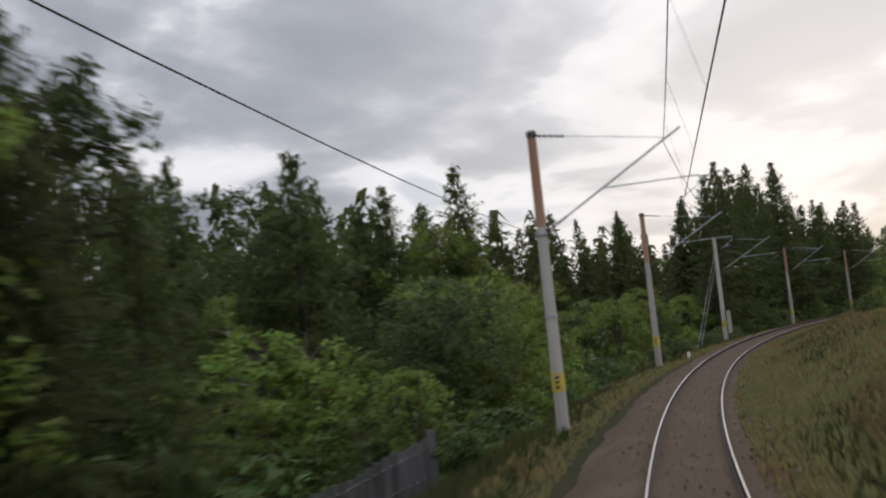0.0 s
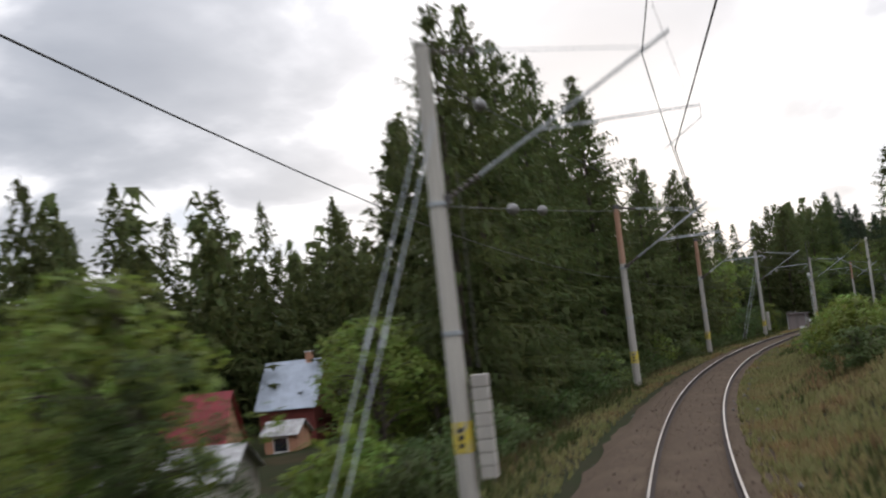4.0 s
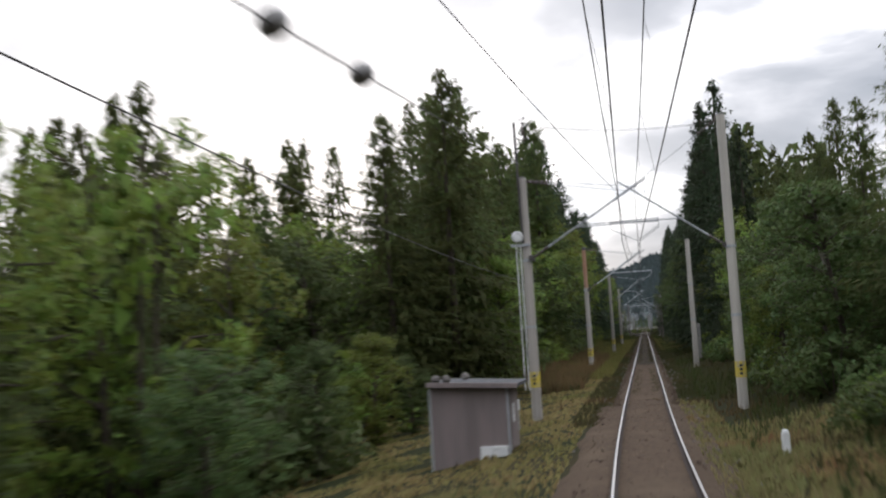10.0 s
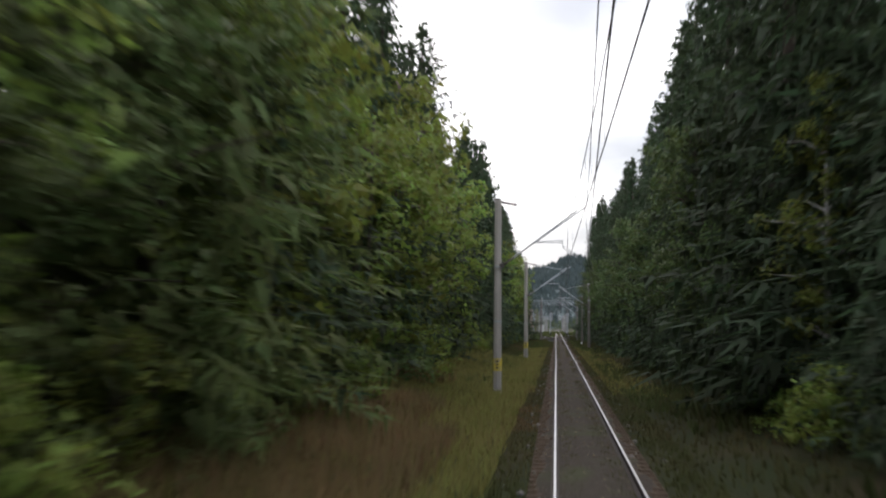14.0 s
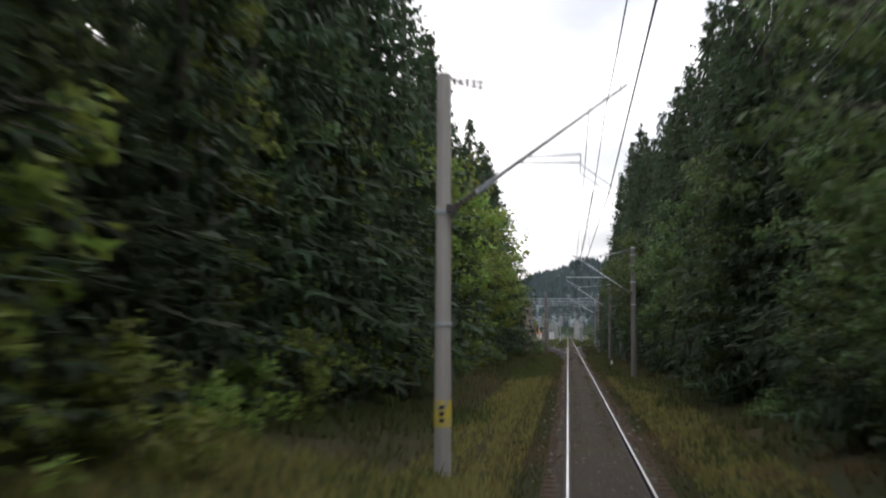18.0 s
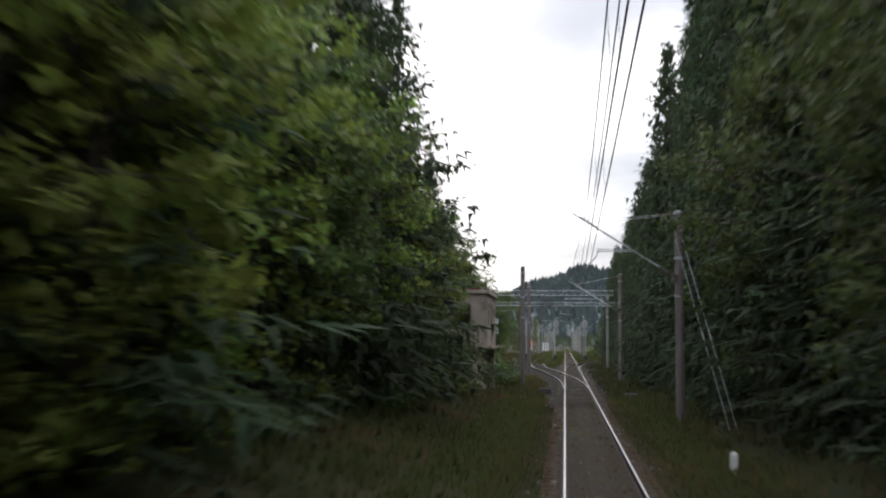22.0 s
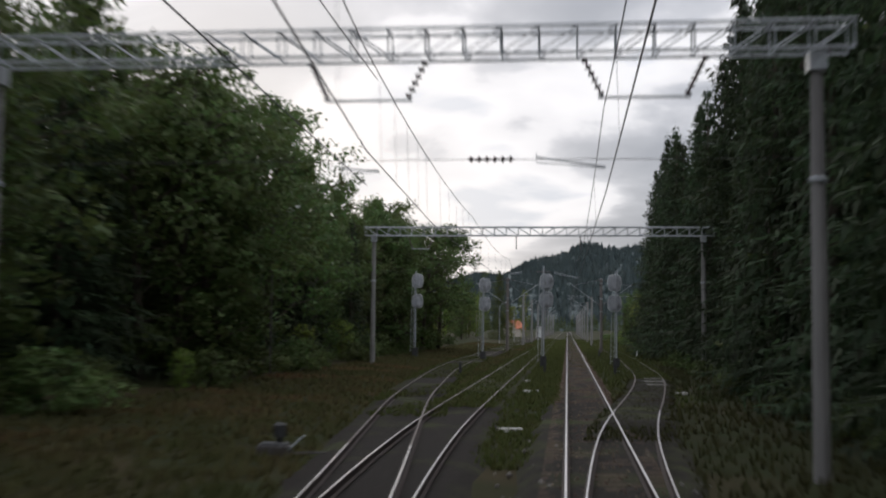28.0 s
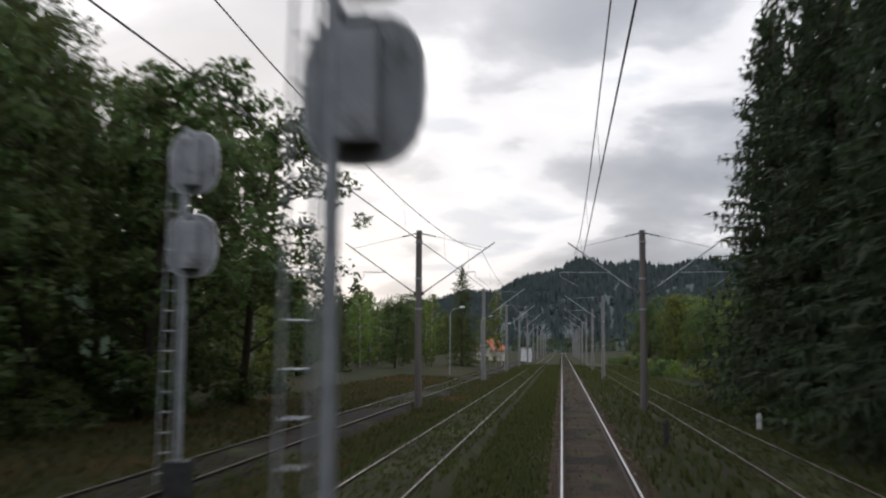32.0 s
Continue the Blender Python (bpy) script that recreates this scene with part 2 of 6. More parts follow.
M_FARWOOD = material("far_forest", (0.055, 0.082, 0.045), (0.075, 0.10, 0.055), 0.05, 0.9, island=0.5, coords="World")
# hill trees: the blue of distance haze is mixed into this base colour
M_HILLHAZE = material("hill_forest", (0.040, 0.057, 0.056), (0.050, 0.065, 0.062), 0.02, 0.95, island=0.22, coords="World")
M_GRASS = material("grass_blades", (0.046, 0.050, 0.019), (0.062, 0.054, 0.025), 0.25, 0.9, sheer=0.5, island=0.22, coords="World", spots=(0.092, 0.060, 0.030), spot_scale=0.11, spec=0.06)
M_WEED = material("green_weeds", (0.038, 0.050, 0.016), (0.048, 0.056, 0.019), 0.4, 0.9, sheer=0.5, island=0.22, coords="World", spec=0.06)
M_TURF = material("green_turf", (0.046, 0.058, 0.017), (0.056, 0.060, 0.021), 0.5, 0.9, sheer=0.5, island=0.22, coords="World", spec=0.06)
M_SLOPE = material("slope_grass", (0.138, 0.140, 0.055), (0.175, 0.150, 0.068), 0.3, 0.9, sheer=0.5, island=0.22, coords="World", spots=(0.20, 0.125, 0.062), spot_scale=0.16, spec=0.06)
M_STRAW = material("straw_stalks", (0.17, 0.115, 0.056), (0.13, 0.09, 0.045), 0.5, 0.9, sheer=0.5, island=0.25, coords="World", spec=0.06)
# station grass with the shade of the tall trees put into its colour
M_ROUGHSHADE = material("shaded_rough_grass", (0.032, 0.038, 0.013), (0.038, 0.036, 0.016), 0.2, 0.9, sheer=0.5, island=0.22, coords="World", spots=(0.042, 0.035, 0.015), spot_scale=0.09, spec=0.06)
M_WEEDDRY = material("dry_stalks", (0.125, 0.082, 0.040), (0.085, 0.068, 0.030), 0.5, 0.9, sheer=0.5, island=0.22, coords="World", spec=0.06)
M_RENDER = material("old_render", (0.40, 0.335, 0.28), (0.29, 0.24, 0.20), 1.1, 0.95, bump=0.6, bump_scale=7, spots=(0.19, 0.155, 0.125), spot_scale=0.7)
M_BAREPATCH = material("bare_plaster", (0.44, 0.39, 0.32), (0.33, 0.29, 0.24), 2.0, 0.95, bump=0.4)
M_CLADDING = material("hut_cladding", (0.235, 0.19, 0.18), (0.20, 0.165, 0.155), 3.0, 0.85, spots=(0.17, 0.14, 0.13), spot_scale=0.8, streak=True)
M_FELT = material("roofing_felt", (0.08, 0.08, 0.085), (0.05, 0.05, 0.05), 4, 0.9, bump=0.4)
M_DARK = material("dark_interior", (0.02, 0.02, 0.02), (0.015, 0.015, 0.015), 3, 0.95)
M_FENCE = material("grey_fence_board", (0.15, 0.145, 0.145), (0.10, 0.095, 0.095), 3, 0.9, bump=0.4, vary=0.35, streak=True)
M_ROOFGREY = material("zinc_roof", (0.42, 0.46, 0.52), (0.34, 0.37, 0.42), 1.0, 0.5, 0.2)
M_ROOFRED = material("red_sheet_roof", (0.26, 0.035, 0.04), (0.20, 0.03, 0.035), 1.2, 0.5)
M_ROOFORANGE = material("orange_tiles", (0.42, 0.14, 0.07), (0.32, 0.11, 0.06), 2, 0.8)
M_ROOFLIGHT = material("old_light_roof", (0.42, 0.41, 0.40), (0.30, 0.29, 0.28), 1.5, 0.8, spots=(0.2, 0.19, 0.18), spot_scale=0.8)
M_WALLPINK = material("salmon_wall", (0.52, 0.27, 0.17), (0.45, 0.24, 0.15), 2, 0.9)
M_WALLCREAM = material("cream_wall", (0.55, 0.50, 0.43), (0.47, 0.43, 0.37), 1.5, 0.9)
M_WALLRED = material("dark_red_wood", (0.17, 0.04, 0.03), (0.13, 0.035, 0.03), 3, 0.85)
M_GLASS = material("window_dark_glass", (0.03, 0.035, 0.04), (0.02, 0.02, 0.025), 2, 0.08, spec=0.6)
M_SIGNALBACK = material("signal_grey", (0.36, 0.37, 0.38), (0.28, 0.29, 0.30), 2.5, 0.6, spots=(0.17, 0.17, 0.17), spot_scale=2.0)
M_SCREE = material("ballast_stone", (0.125, 0.094, 0.070), (0.085, 0.064, 0.048), 1.5, 0.95, island=0.7, coords="World", spec=0.06)
M_PANEL = material("worn_panel", (0.105, 0.100, 0.090), (0.075, 0.070, 0.062), 3, 0.9, bump=0.4)
M_SLAB = material("concrete_slab", (0.42, 0.41, 0.38), (0.34, 0.33, 0.31), 3, 0.9, bump=0.4)
M_STONE = material("pale_stone", (0.17, 0.155, 0.14), (0.10, 0.09, 0.08), 4, 0.9, bump=0.5, vary=0.4)
M_MEADOW = material("mown_meadow", (0.21, 0.175, 0.072), (0.235, 0.18, 0.082), 0.3, 0.9, sheer=0.5, island=0.2, coords="World", spots=(0.16, 0.155, 0.055), spot_scale=0.2, spec=0.06)
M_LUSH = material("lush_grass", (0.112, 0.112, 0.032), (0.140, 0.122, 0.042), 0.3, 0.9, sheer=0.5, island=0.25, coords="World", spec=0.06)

# ---- mesh building


class Solid:
    """Gathers vertices and faces for one mesh."""

    def __init__(self):
        self.v, self.f = [], []

    def face(self, pts):
        i = len(self.v)
        self.v += [tuple(p) for p in pts]
        self.f.append(tuple(range(i, i + len(pts))))

    def box(self, x0, x1, y0, y1, z0, z1, m=None):
        """A box with chamfered upright edges and top."""
        c = min(0.012, (x1 - x0) * 0.2, (y1 - y0) * 0.2, (z1 - z0) * 0.3)
        i = len(self.v)
        rings = []
        for z, d in ((z0, 0.0), (z1 - c, 0.0), (z1, c)):
            a0, a1, b0, b1 = x0 + d, x1 - d, y0 + d, y1 - d
            rings.append([(a0 + c, b0, z), (a1 - c, b0, z), (a1, b0 + c, z), (a1, b1 - c, z), (a1 - c, b1, z), (a0 + c, b1, z), (a0, b1 - c, z), (a0, b0 + c, z)])
        pts = [p for r in rings for p in r]
        self.v += [tuple(m @ Vector(p)) for p in pts] if m else pts
        for r in range(2):
            for k in range(8):
                a, b = i + r * 8 + k, i + r * 8 + (k + 1) % 8
                self.f.append((a, b, b + 8, a + 8))
        self.f.append(tuple(range(i + 7, i - 1, -1)))
        self.f.append(tuple(range(i + 16, i + 24)))
        return self

    def tube(self, pts, r, n=8, r_end=None, cap=True):
        """A round bar along the points; r may taper to r_end."""
        pts = [Vector(p) for p in pts]
        i = len(self.v)
        last = len(pts) - 1
        for k, p in enumerate(pts):
            d = (pts[min(k + 1, last)] - pts[max(k - 1, 0)]).normalized()
            a = d.cross(Vector((0, 0, 1)) if abs(d.z) < 0.95 else Vector((1, 0, 0))).normalized()
            b = d.cross(a)
            rad = r if r_end is None else r + (r_end - r) * k / last
            for j in range(n):
                t = 2 * math.pi * j / n
                self.v.append(tuple(p + a * (rad * math.cos(t)) + b * (rad * math.sin(t))))
        for k in range(last):
            for j in range(n):
                a0, a1 = i + k * n + j, i + k * n + (j + 1) % n
                self.f.append((a0, a0 + n, a1 + n, a1))
        if cap:
            self.f.append(tuple(range(i, i + n)))
            self.f.append(tuple(range(i + (last + 1) * n - 1, i + last * n - 1, -1)))
        return self

    def lathe(self, base, axis, rings, n=10):
        """Rings (distance along the axis, radius) turned about it."""
        base, d = Vector(base), Vector(axis).normalized()
        a = d.cross(Vector((0, 0, 1)) if abs(d.z) < 0.95 else Vector((1, 0, 0))).normalized()
        b = d.cross(a)
        i = len(self.v)
        for h, rad in rings:
            for j in range(n):
                t = 2 * math.pi * j / n
                self.v.append(tuple(base + d * h + a * (rad * math.cos(t)) + b * (rad * math.sin(t))))
        for k in range(len(rings) - 1):
            for j in range(n):
                a0, a1 = i + k * n + j, i + k * n + (j + 1) % n
                self.f.append((a0, a0 + n, a1 + n, a1))
        self.f.append(tuple(range(i, i + n)))
        self.f.append(tuple(range(i + len(rings) * n - 1, i + (len(rings) - 1) * n - 1, -1)))
        return self

    def plate(self, outline, y0, y1):
        """A flat plate: outline in x, z, from y0 to y1."""
        n = len(outline)
        i = len(self.v)
        for y in (y0, y1):
            self.v += [(x, y, z) for x, z in outline]
        self.f.append(tuple(range(i, i + n)))
        self.f.append(tuple(range(i + 2 * n - 1, i + n - 1, -1)))
        for k in range(n):
            a, b = i + k, i + (k + 1) % n
            self.f.append((b, a, a + n, b + n))
        return self

    def mesh(self, name, mat, smooth=False):
        me = bpy.data.meshes.new(name)
        me.from_pydata(self.v, [], self.f)
        me.materials.append(mat)
        if smooth:
            me.shade_smooth()
        me.update()
        return me


def array_mesh(name, verts, faces, mat, smooth=False):
    """A mesh from arrays of vertices and of triangles or quads."""
    me = bpy.data.meshes.new(name)
    verts, faces = np.asarray(verts, np.float32), np.asarray(faces, np.int32)
    k = faces.shape[1]
    me.vertices.add(len(verts))
    me.vertices.foreach_set("co", verts.ravel())
    me.loops.add(faces.size)
    me.loops.foreach_set("vertex_index", faces.ravel())
    me.polygons.add(len(faces))
    me.polygons.foreach_set("loop_start", np.arange(0, faces.size, k, dtype=np.int32))
    me.update(calc_edges=True)
    me.materials.append(mat)
    if smooth:
        me.shade_smooth()
    return me


def part(name, solid, mat, parent, label="", smooth=False):
    """One mesh object under a thing or a part."""
    me = solid.mesh(name, mat, smooth) if isinstance(solid, Solid) else solid
    ob = new(name, me)
    ob.parent = parent
    return tagged(ob, label)


def thing(name, m, label, category, group="", kind=""):
    ob = new(name)
    ob.empty_display_size = 0.3
    ob.matrix_world = m
    return tagged(ob, label, category, group, kind)


def lump(name, me, label, category, kind, m=None):
    ob = new(name, me)
    if m is not None:
        ob.matrix_world = m
    return tagged(ob, label, category, "", kind)


# ---- the lie of the land: height of the ground beside the line
PROFILE_A = np.array([0, 0.95, 1.5, 2.2, 3.0, 4.2, 6.0, 8.0, 11.0, 15.0, 20.0, 30.0, 50.0, 60.0, 200.0])
LEFT = [(-100, [-0.45, -0.5, -0.4, -0.5, -1.2, -2.0, -3.0, -4.2, -4.8, -5.0, -6.0, -1.5, 5.0]),
        (60, [-0.45, -0.5, -0.4, -0.5, -1.2, -2.0, -3.2, -4.6, -5.2, -5.4, -6.0, -1.5, 5.0]),
        (120, [-0.45, -0.5, -0.4, -0.5, -1.0, -1.6, -2.6, -3.8, -5.0, -5.4, -6.0, -1.5, 5.0]),
        (180, [-0.45, -0.5, -0.35, -0.35, -0.7, -1.1, -1.9, -2.8, -3.5, -4.5, -6.0, -3.0, 5.0]),
        (215, [-0.45, -0.5, -0.4, -0.5, -0.85, -1.15, -1.7, -2.4, -3.0, -4.0, -4.0, -5.0, -5.0]),
        (255, [-0.45, -0.5, -0.4, -0.3, -0.1, 0.2, 0.5, 0.6, 0.6, 0.6, 0.6, 0.6, 0.0]),
        (300, [-0.45, -0.5, -0.4, -0.2, 0.2, 0.8, 1.4, 1.8, 2.0, 2.0, 2.0, 2.0, 1.0]),
        (430, [-0.45, -0.5, -0.4, -0.2, 0.2, 0.7, 1.2, 1.5, 1.6, 1.6, 1.6, 1.5, 1.0]),
        (470, [-0.45, -0.5, -0.4, -0.4, -0.4, -0.4, -0.3, -0.2, 0.0, 0.3, 0.3, 0.5, 0.5]),
        (500, [-0.40, -0.4, -0.4, -0.4, -0.4, -0.4, -0.3, 0.0, 0.3, 0.5, 0.5, 0.5, 0.5]),
        (536, [-0.40, -0.4, -0.4, -0.4, -0.4, -0.4, -0.3, 0.0, 0.3, 0.5, 0.5, 0.5, 0.5]),
        (556, [-0.40, -0.25, -0.25, -0.25, -0.25, -0.25, -0.2, 0.0, 0.3, 0.5, 0.5, 0.5, 0.5]),
        (1400, [-0.40, -0.25, -0.25, -0.25, -0.25, -0.25, -0.2, 0.0, 0.3, 0.5, 0.5, 0.5, 0.5])]
RIGHT = [(-100, [-0.45, -0.5, -0.35, 0.1, 0.9, 1.5, 2.0, 2.4, 2.6, 2.8, 2.8, 3.0, 3.0]),
         (60, [-0.45, -0.5, -0.35, 0.1, 0.9, 1.5, 2.0, 2.4, 2.6, 2.8, 2.8, 3.0, 3.0]),
         (140, [-0.45, -0.5, -0.35, 0.0, 0.6, 1.2, 1.7, 2.0, 2.2, 2.5, 2.5, 3.0, 3.0]),
         (200, [-0.45, -0.5, -0.35, -0.2, 0.1, 0.5, 0.9, 1.2, 1.4, 2.0, 2.0, 2.5, 2.5]),
         (300, [-0.45, -0.5, -0.4, -0.3, -0.1, 0.3, 0.6, 0.8, 1.0, 1.0, 1.0, 1.0, 1.0]),
         (440, [-0.45, -0.5, -0.4, -0.3, -0.1, 0.2, 0.4, 0.6, 0.8, 1.0, 1.0, 1.0, 1.0]),
         (480, [-0.40, -0.4, -0.4, -0.4, -0.35, -0.3, -0.2, 0.1, 0.4, 0.8, 0.8, 1.0, 1.0]),
         (532, [-0.40, -0.4, -0.4, -0.4, -0.35, -0.3, -0.2, 0.1, 0.4, 0.8, 0.8, 1.0, 1.0]),
         (552, [-0.40, -0.25, -0.25, -0.25, -0.25, -0.25, -0.15, 0.1, 0.4, 0.8, 0.8, 1.0, 1.0]),
         (1400, [-0.40, -0.25, -0.25, -0.25, -0.25, -0.25, -0.15, 0.1, 0.4, 0.8, 0.8, 1.0, 1.0])]


def verge(rows):
    """Adds the verge next to the sleepers: bare ballast in the curve and among the switches, turf to the rails elsewhere."""
    out = []
    for s, z in rows:
        k = float(np.interp(s, [200, 215, 445, 470, 536, 556], [0, 0.8, 1, 0, 0, 1]))
        out.append((s, [z[0], z[0] + (-0.26 - z[0]) * k, z[1] + (-0.20 - z[1]) * k, z[1] + (-0.25 - z[1]) * k, z[2] + (-0.32 - z[2]) * k] + z[3:]))
    return out


LEFT, RIGHT = verge(LEFT), verge(RIGHT)


def land(s, lat):
    """Height of the ground, for numbers or arrays."""
    s, lat = np.broadcast_arrays(np.asarray(s, float), np.asarray(lat, float))
    out = np.zeros(s.shape)
    for rows, side in ((LEFT, lat < 0), (RIGHT, lat >= 0)):
        ss = np.array([r[0] for r in rows])
        cols = np.array([r[1] for r in rows])
        i = np.clip(np.searchsorted(ss, s) - 1, 0, len(ss) - 2)
        t = np.clip((s - ss[i]) / (ss[i + 1] - ss[i]), 0, 1)
        t = t * t * (3 - 2 * t)
        j = np.clip(np.searchsorted(PROFILE_A, np.abs(lat)) - 1, 0, len(PROFILE_A) - 2)
        u = np.clip((np.abs(lat) - PROFILE_A[j]) / (PROFILE_A[j + 1] - PROFILE_A[j]), 0, 1)
        z = (cols[i, j] * (1 - u) + cols[i, j + 1] * u) * (1 - t) + (cols[i + 1, j] * (1 - u) + cols[i + 1, j + 1] * u) * t
        out = np.where(side, z, out)
    a = np.abs(lat)
    rough = np.clip((a - 2.4) / 4.0, 0, 1) * np.interp(s, [470, 500], [1.0, 0.3])
    out = out + rough * 0.12 * (np.sin(s * 0.83 + lat * 1.3) * np.sin(s * 0.31 - lat * 0.7 + 1.0) + 0.6 * np.sin(s * 1.9 - lat * 2.1))
    return out


def foot(s, lat, turn=0.0, sink=0.0):
    """Pose on the ground beside the line."""
    return stand(s, lat, float(land(s, lat)) - sink, turn)

# ---- ground: one sheet along the line, with a wide skirt to the horizon
cols = np.array([0, 0.95, 1.2, 1.5, 1.9, 2.5, 3.1, 3.8, 4.6, 5.5, 6.5, 7.8, 9.2, 11, 13, 15.5, 18.5, 22, 27, 34, 45, 60, 90, 140, 200, 245])
cols = np.concatenate([-cols[:0:-1], cols])
rows_s = np.arange(-95, 1300, 2.5)
gs, gl = np.meshgrid(rows_s, cols, indexing="ij")
gz = np.where(np.abs(gl) > 210, -7.3, land(gs, gl))
gz[:1], gz[-1:] = -7.3, -7.3
gv = places(gs.ravel(), gl.ravel(), gz.ravel())
nr, nc = gs.shape
idx = np.arange(nr * nc).reshape(nr, nc)
gf = np.stack([idx[:-1, :-1], idx[:-1, 1:], idx[1:, 1:], idx[1:, :-1]], -1).reshape(-1, 4)
skirt = np.array([(-4500, -2500, -7.0), (4500, -2500, -7.0), (4500, 4700, -7.0), (-4500, 4700, -7.0)])
gf = np.concatenate([gf, [[len(gv), len(gv) + 1, len(gv) + 2, len(gv) + 3]]])
gv = np.concatenate([gv, skirt])
lump("ground", array_mesh("ground", gv, gf, M_GROUND, True), "grassy earth beside the railway with bare brown patches", "ground", "structure")

# ---- permanent way
HALF = 0.7525
RAIL_PROFILE = [(-0.075, -0.172), (0.075, -0.172), (0.075, -0.160), (0.014, -0.142), (0.010, -0.050), (0.036, -0.036), (0.036, -0.006), (-0.036, -0.006), (-0.036, -0.036), (-0.010, -0.050), (-0.014, -0.142), (-0.075, -0.160)]
HEAD_PROFILE = [(-0.022, -0.0055), (0.022, -0.0055), (0.020, 0.0), (-0.020, 0.0)]


def sweep(name, s_list, lat_of, profile, mat, tilt=True):
    """A profile (x, z) drawn along a line at lat_of(s)."""
    v, n = [], len(profile)
    for s in s_list:
        lat = lat_of(s)
        for x, z in profile:
            v.append(tuple(railpoint(s, lat + x, z) if tilt else place(s, lat + x, z)))
    f = []
    for k in range(len(s_list) - 1):
        for j in range(n):
            a, b = k * n + j, k * n + (j + 1) % n
            f.append((a, b, b + n, a + n))
    f.append(tuple(range(n - 1, -1, -1)))
    f.append(tuple(range((len(s_list) - 1) * n, len(s_list) * n)))
    return array_or_poly(name, v, f, mat)


def array_or_poly(name, v, f, mat):
    me = bpy.data.meshes.new(name)
    me.from_pydata(v, [], f)
    me.materials.append(mat)
    me.update()
    return me


MAIN_S = list(np.arange(-60, 240, 2.0)) + list(np.arange(240, 1240, 20.0))


def railway(name, label, s_list, centre, heads, tilt=True, worn=1.0):
    """One track: two rails with worn running heads; heads: material and stretch of each."""
    t = thing(name, Matrix.Identity(4), label, "railway track", "", "structure")
    for side in (-1, 1):
        r = part("rail", sweep("rail", s_list, lambda s: centre(s) + side * HALF, RAIL_PROFILE, M_RAILSIDE, tilt), M_RAILSIDE, t, "rusty brown steel rail")
        for top_mat, s0, s1 in heads:
            part("rail_head", sweep("rail_head", [s for s in s_list if s0 <= s <= s1], lambda s: centre(s) + side * HALF, [(x * worn, z) for x, z in HEAD_PROFILE], top_mat, tilt), top_mat, r, "bright worn running surface")
    return t


main_track = railway("main_track", "running line of two shiny steel rails on brown ballast", MAIN_S, lambda s: 0.0, [(M_RAILCURVE, -100, 200), (M_RAILTOP, 200, 2000)])


def spline_of(pairs):
    ss, cc = [p[0] for p in pairs], [p[1] for p in pairs]

    def at(s):
        if s <= ss[0] or s >= ss[-1]:
            return float(np.interp(s, ss, cc))
        i = max(1, min(len(ss) - 3, int(np.searchsorted(ss, s)) - 1)) if len(ss) > 3 else 0
        # smooth: average of the straight interpolation over a short window
        return float(np.mean(np.interp(s + np.linspace(-5, 5, 11), ss, cc)))

    return at


TRACK3 = spline_of([(456, 0.0), (465, 0.09), (471, 0.22), (477, 0.42), (484, 0.9), (491, 1.45), (497, 1.9), (505, 2.55), (512, 3.3), (523, 4.25), (538, 5.85), (548, 6.9), (560, 7.7), (572, 8.5), (586, 9.0), (600, 9.2), (1100, 9.2)])
TRACK2 = spline_of([(505, 2.45), (514, 3.4), (523, 3.95), (532, 4.32), (540, 4.44), (1240, 4.44)])
TRACK4 = spline_of([(510, 0.0), (517, 0.1), (523, 0.3), (530, 0.55), (538, 1.1), (550, 2.42), (562, 3.55), (572, 4.1), (600, 4.55), (1100, 4.6)])
railway("loop_track", "station loop track with worn rails among weeds", list(np.arange(461, 606, 2.5)) + [650, 700, 800, 900, 1100], lambda s: -TRACK3(s), [(M_RAILTOP, 0, 531), (M_RAILDULL, 531, 2000)], False, 0.75)
railway("platform_track", "second station track with worn rails among weeds", list(np.arange(514, 547, 3.0)) + [600, 700, 800, 1000, 1240], lambda s: -TRACK2(s), [(M_RAILTOP, 0, 538), (M_RAILCURVE, 538, 2000)], False, 0.7)
railway("siding_track", "siding track half hidden in grass", list(np.arange(513, 606, 3.0)) + [650, 700, 800, 900, 1100], lambda s: TRACK4(s), [(M_RAILTOP, 0, 543), (M_RAILDULL, 543, 2000)], False, 0.75)

# ballast beds
def bed(name, s_list, centre, half, mat, label, tilt=True, top=-0.186):
    prof = [(-half - 0.75, -0.62), (-half - 0.35, -0.40), (-half, top - 0.02), (-half * 0.55, top), (0, top - 0.005), (half * 0.55, top), (half, top - 0.02), (half + 0.35, -0.40), (half + 0.75, -0.62)]
    n = len(prof)
    v = []
    rnd = random.Random(3)
    for s in s_list:
        c = centre(s)
        for k, (x, z) in enumerate(prof):
            jx = rnd.uniform(-0.12, 0.12) if k in (0, 1, 2, n - 3, n - 2, n - 1) else 0
            jz = rnd.uniform(-0.03, 0.03) if k in (0, 1, n - 2, n - 1) else rnd.uniform(-0.012, 0.012)
            if not tilt and s == s_list[0]:
                z = -0.75
            v.append(tuple(railpoint(s, c + x + jx, z + jz) if tilt else place(s, c + x + jx, z + jz)))
    f = [(k * n + j, k * n + j + 1, (k + 1) * n + j + 1, (k + 1) * n + j) for k in range(len(s_list) - 1) for j in range(n - 1)]
    lump(name, array_mesh(name, v, f, mat, True), label, "ballast", "structure")


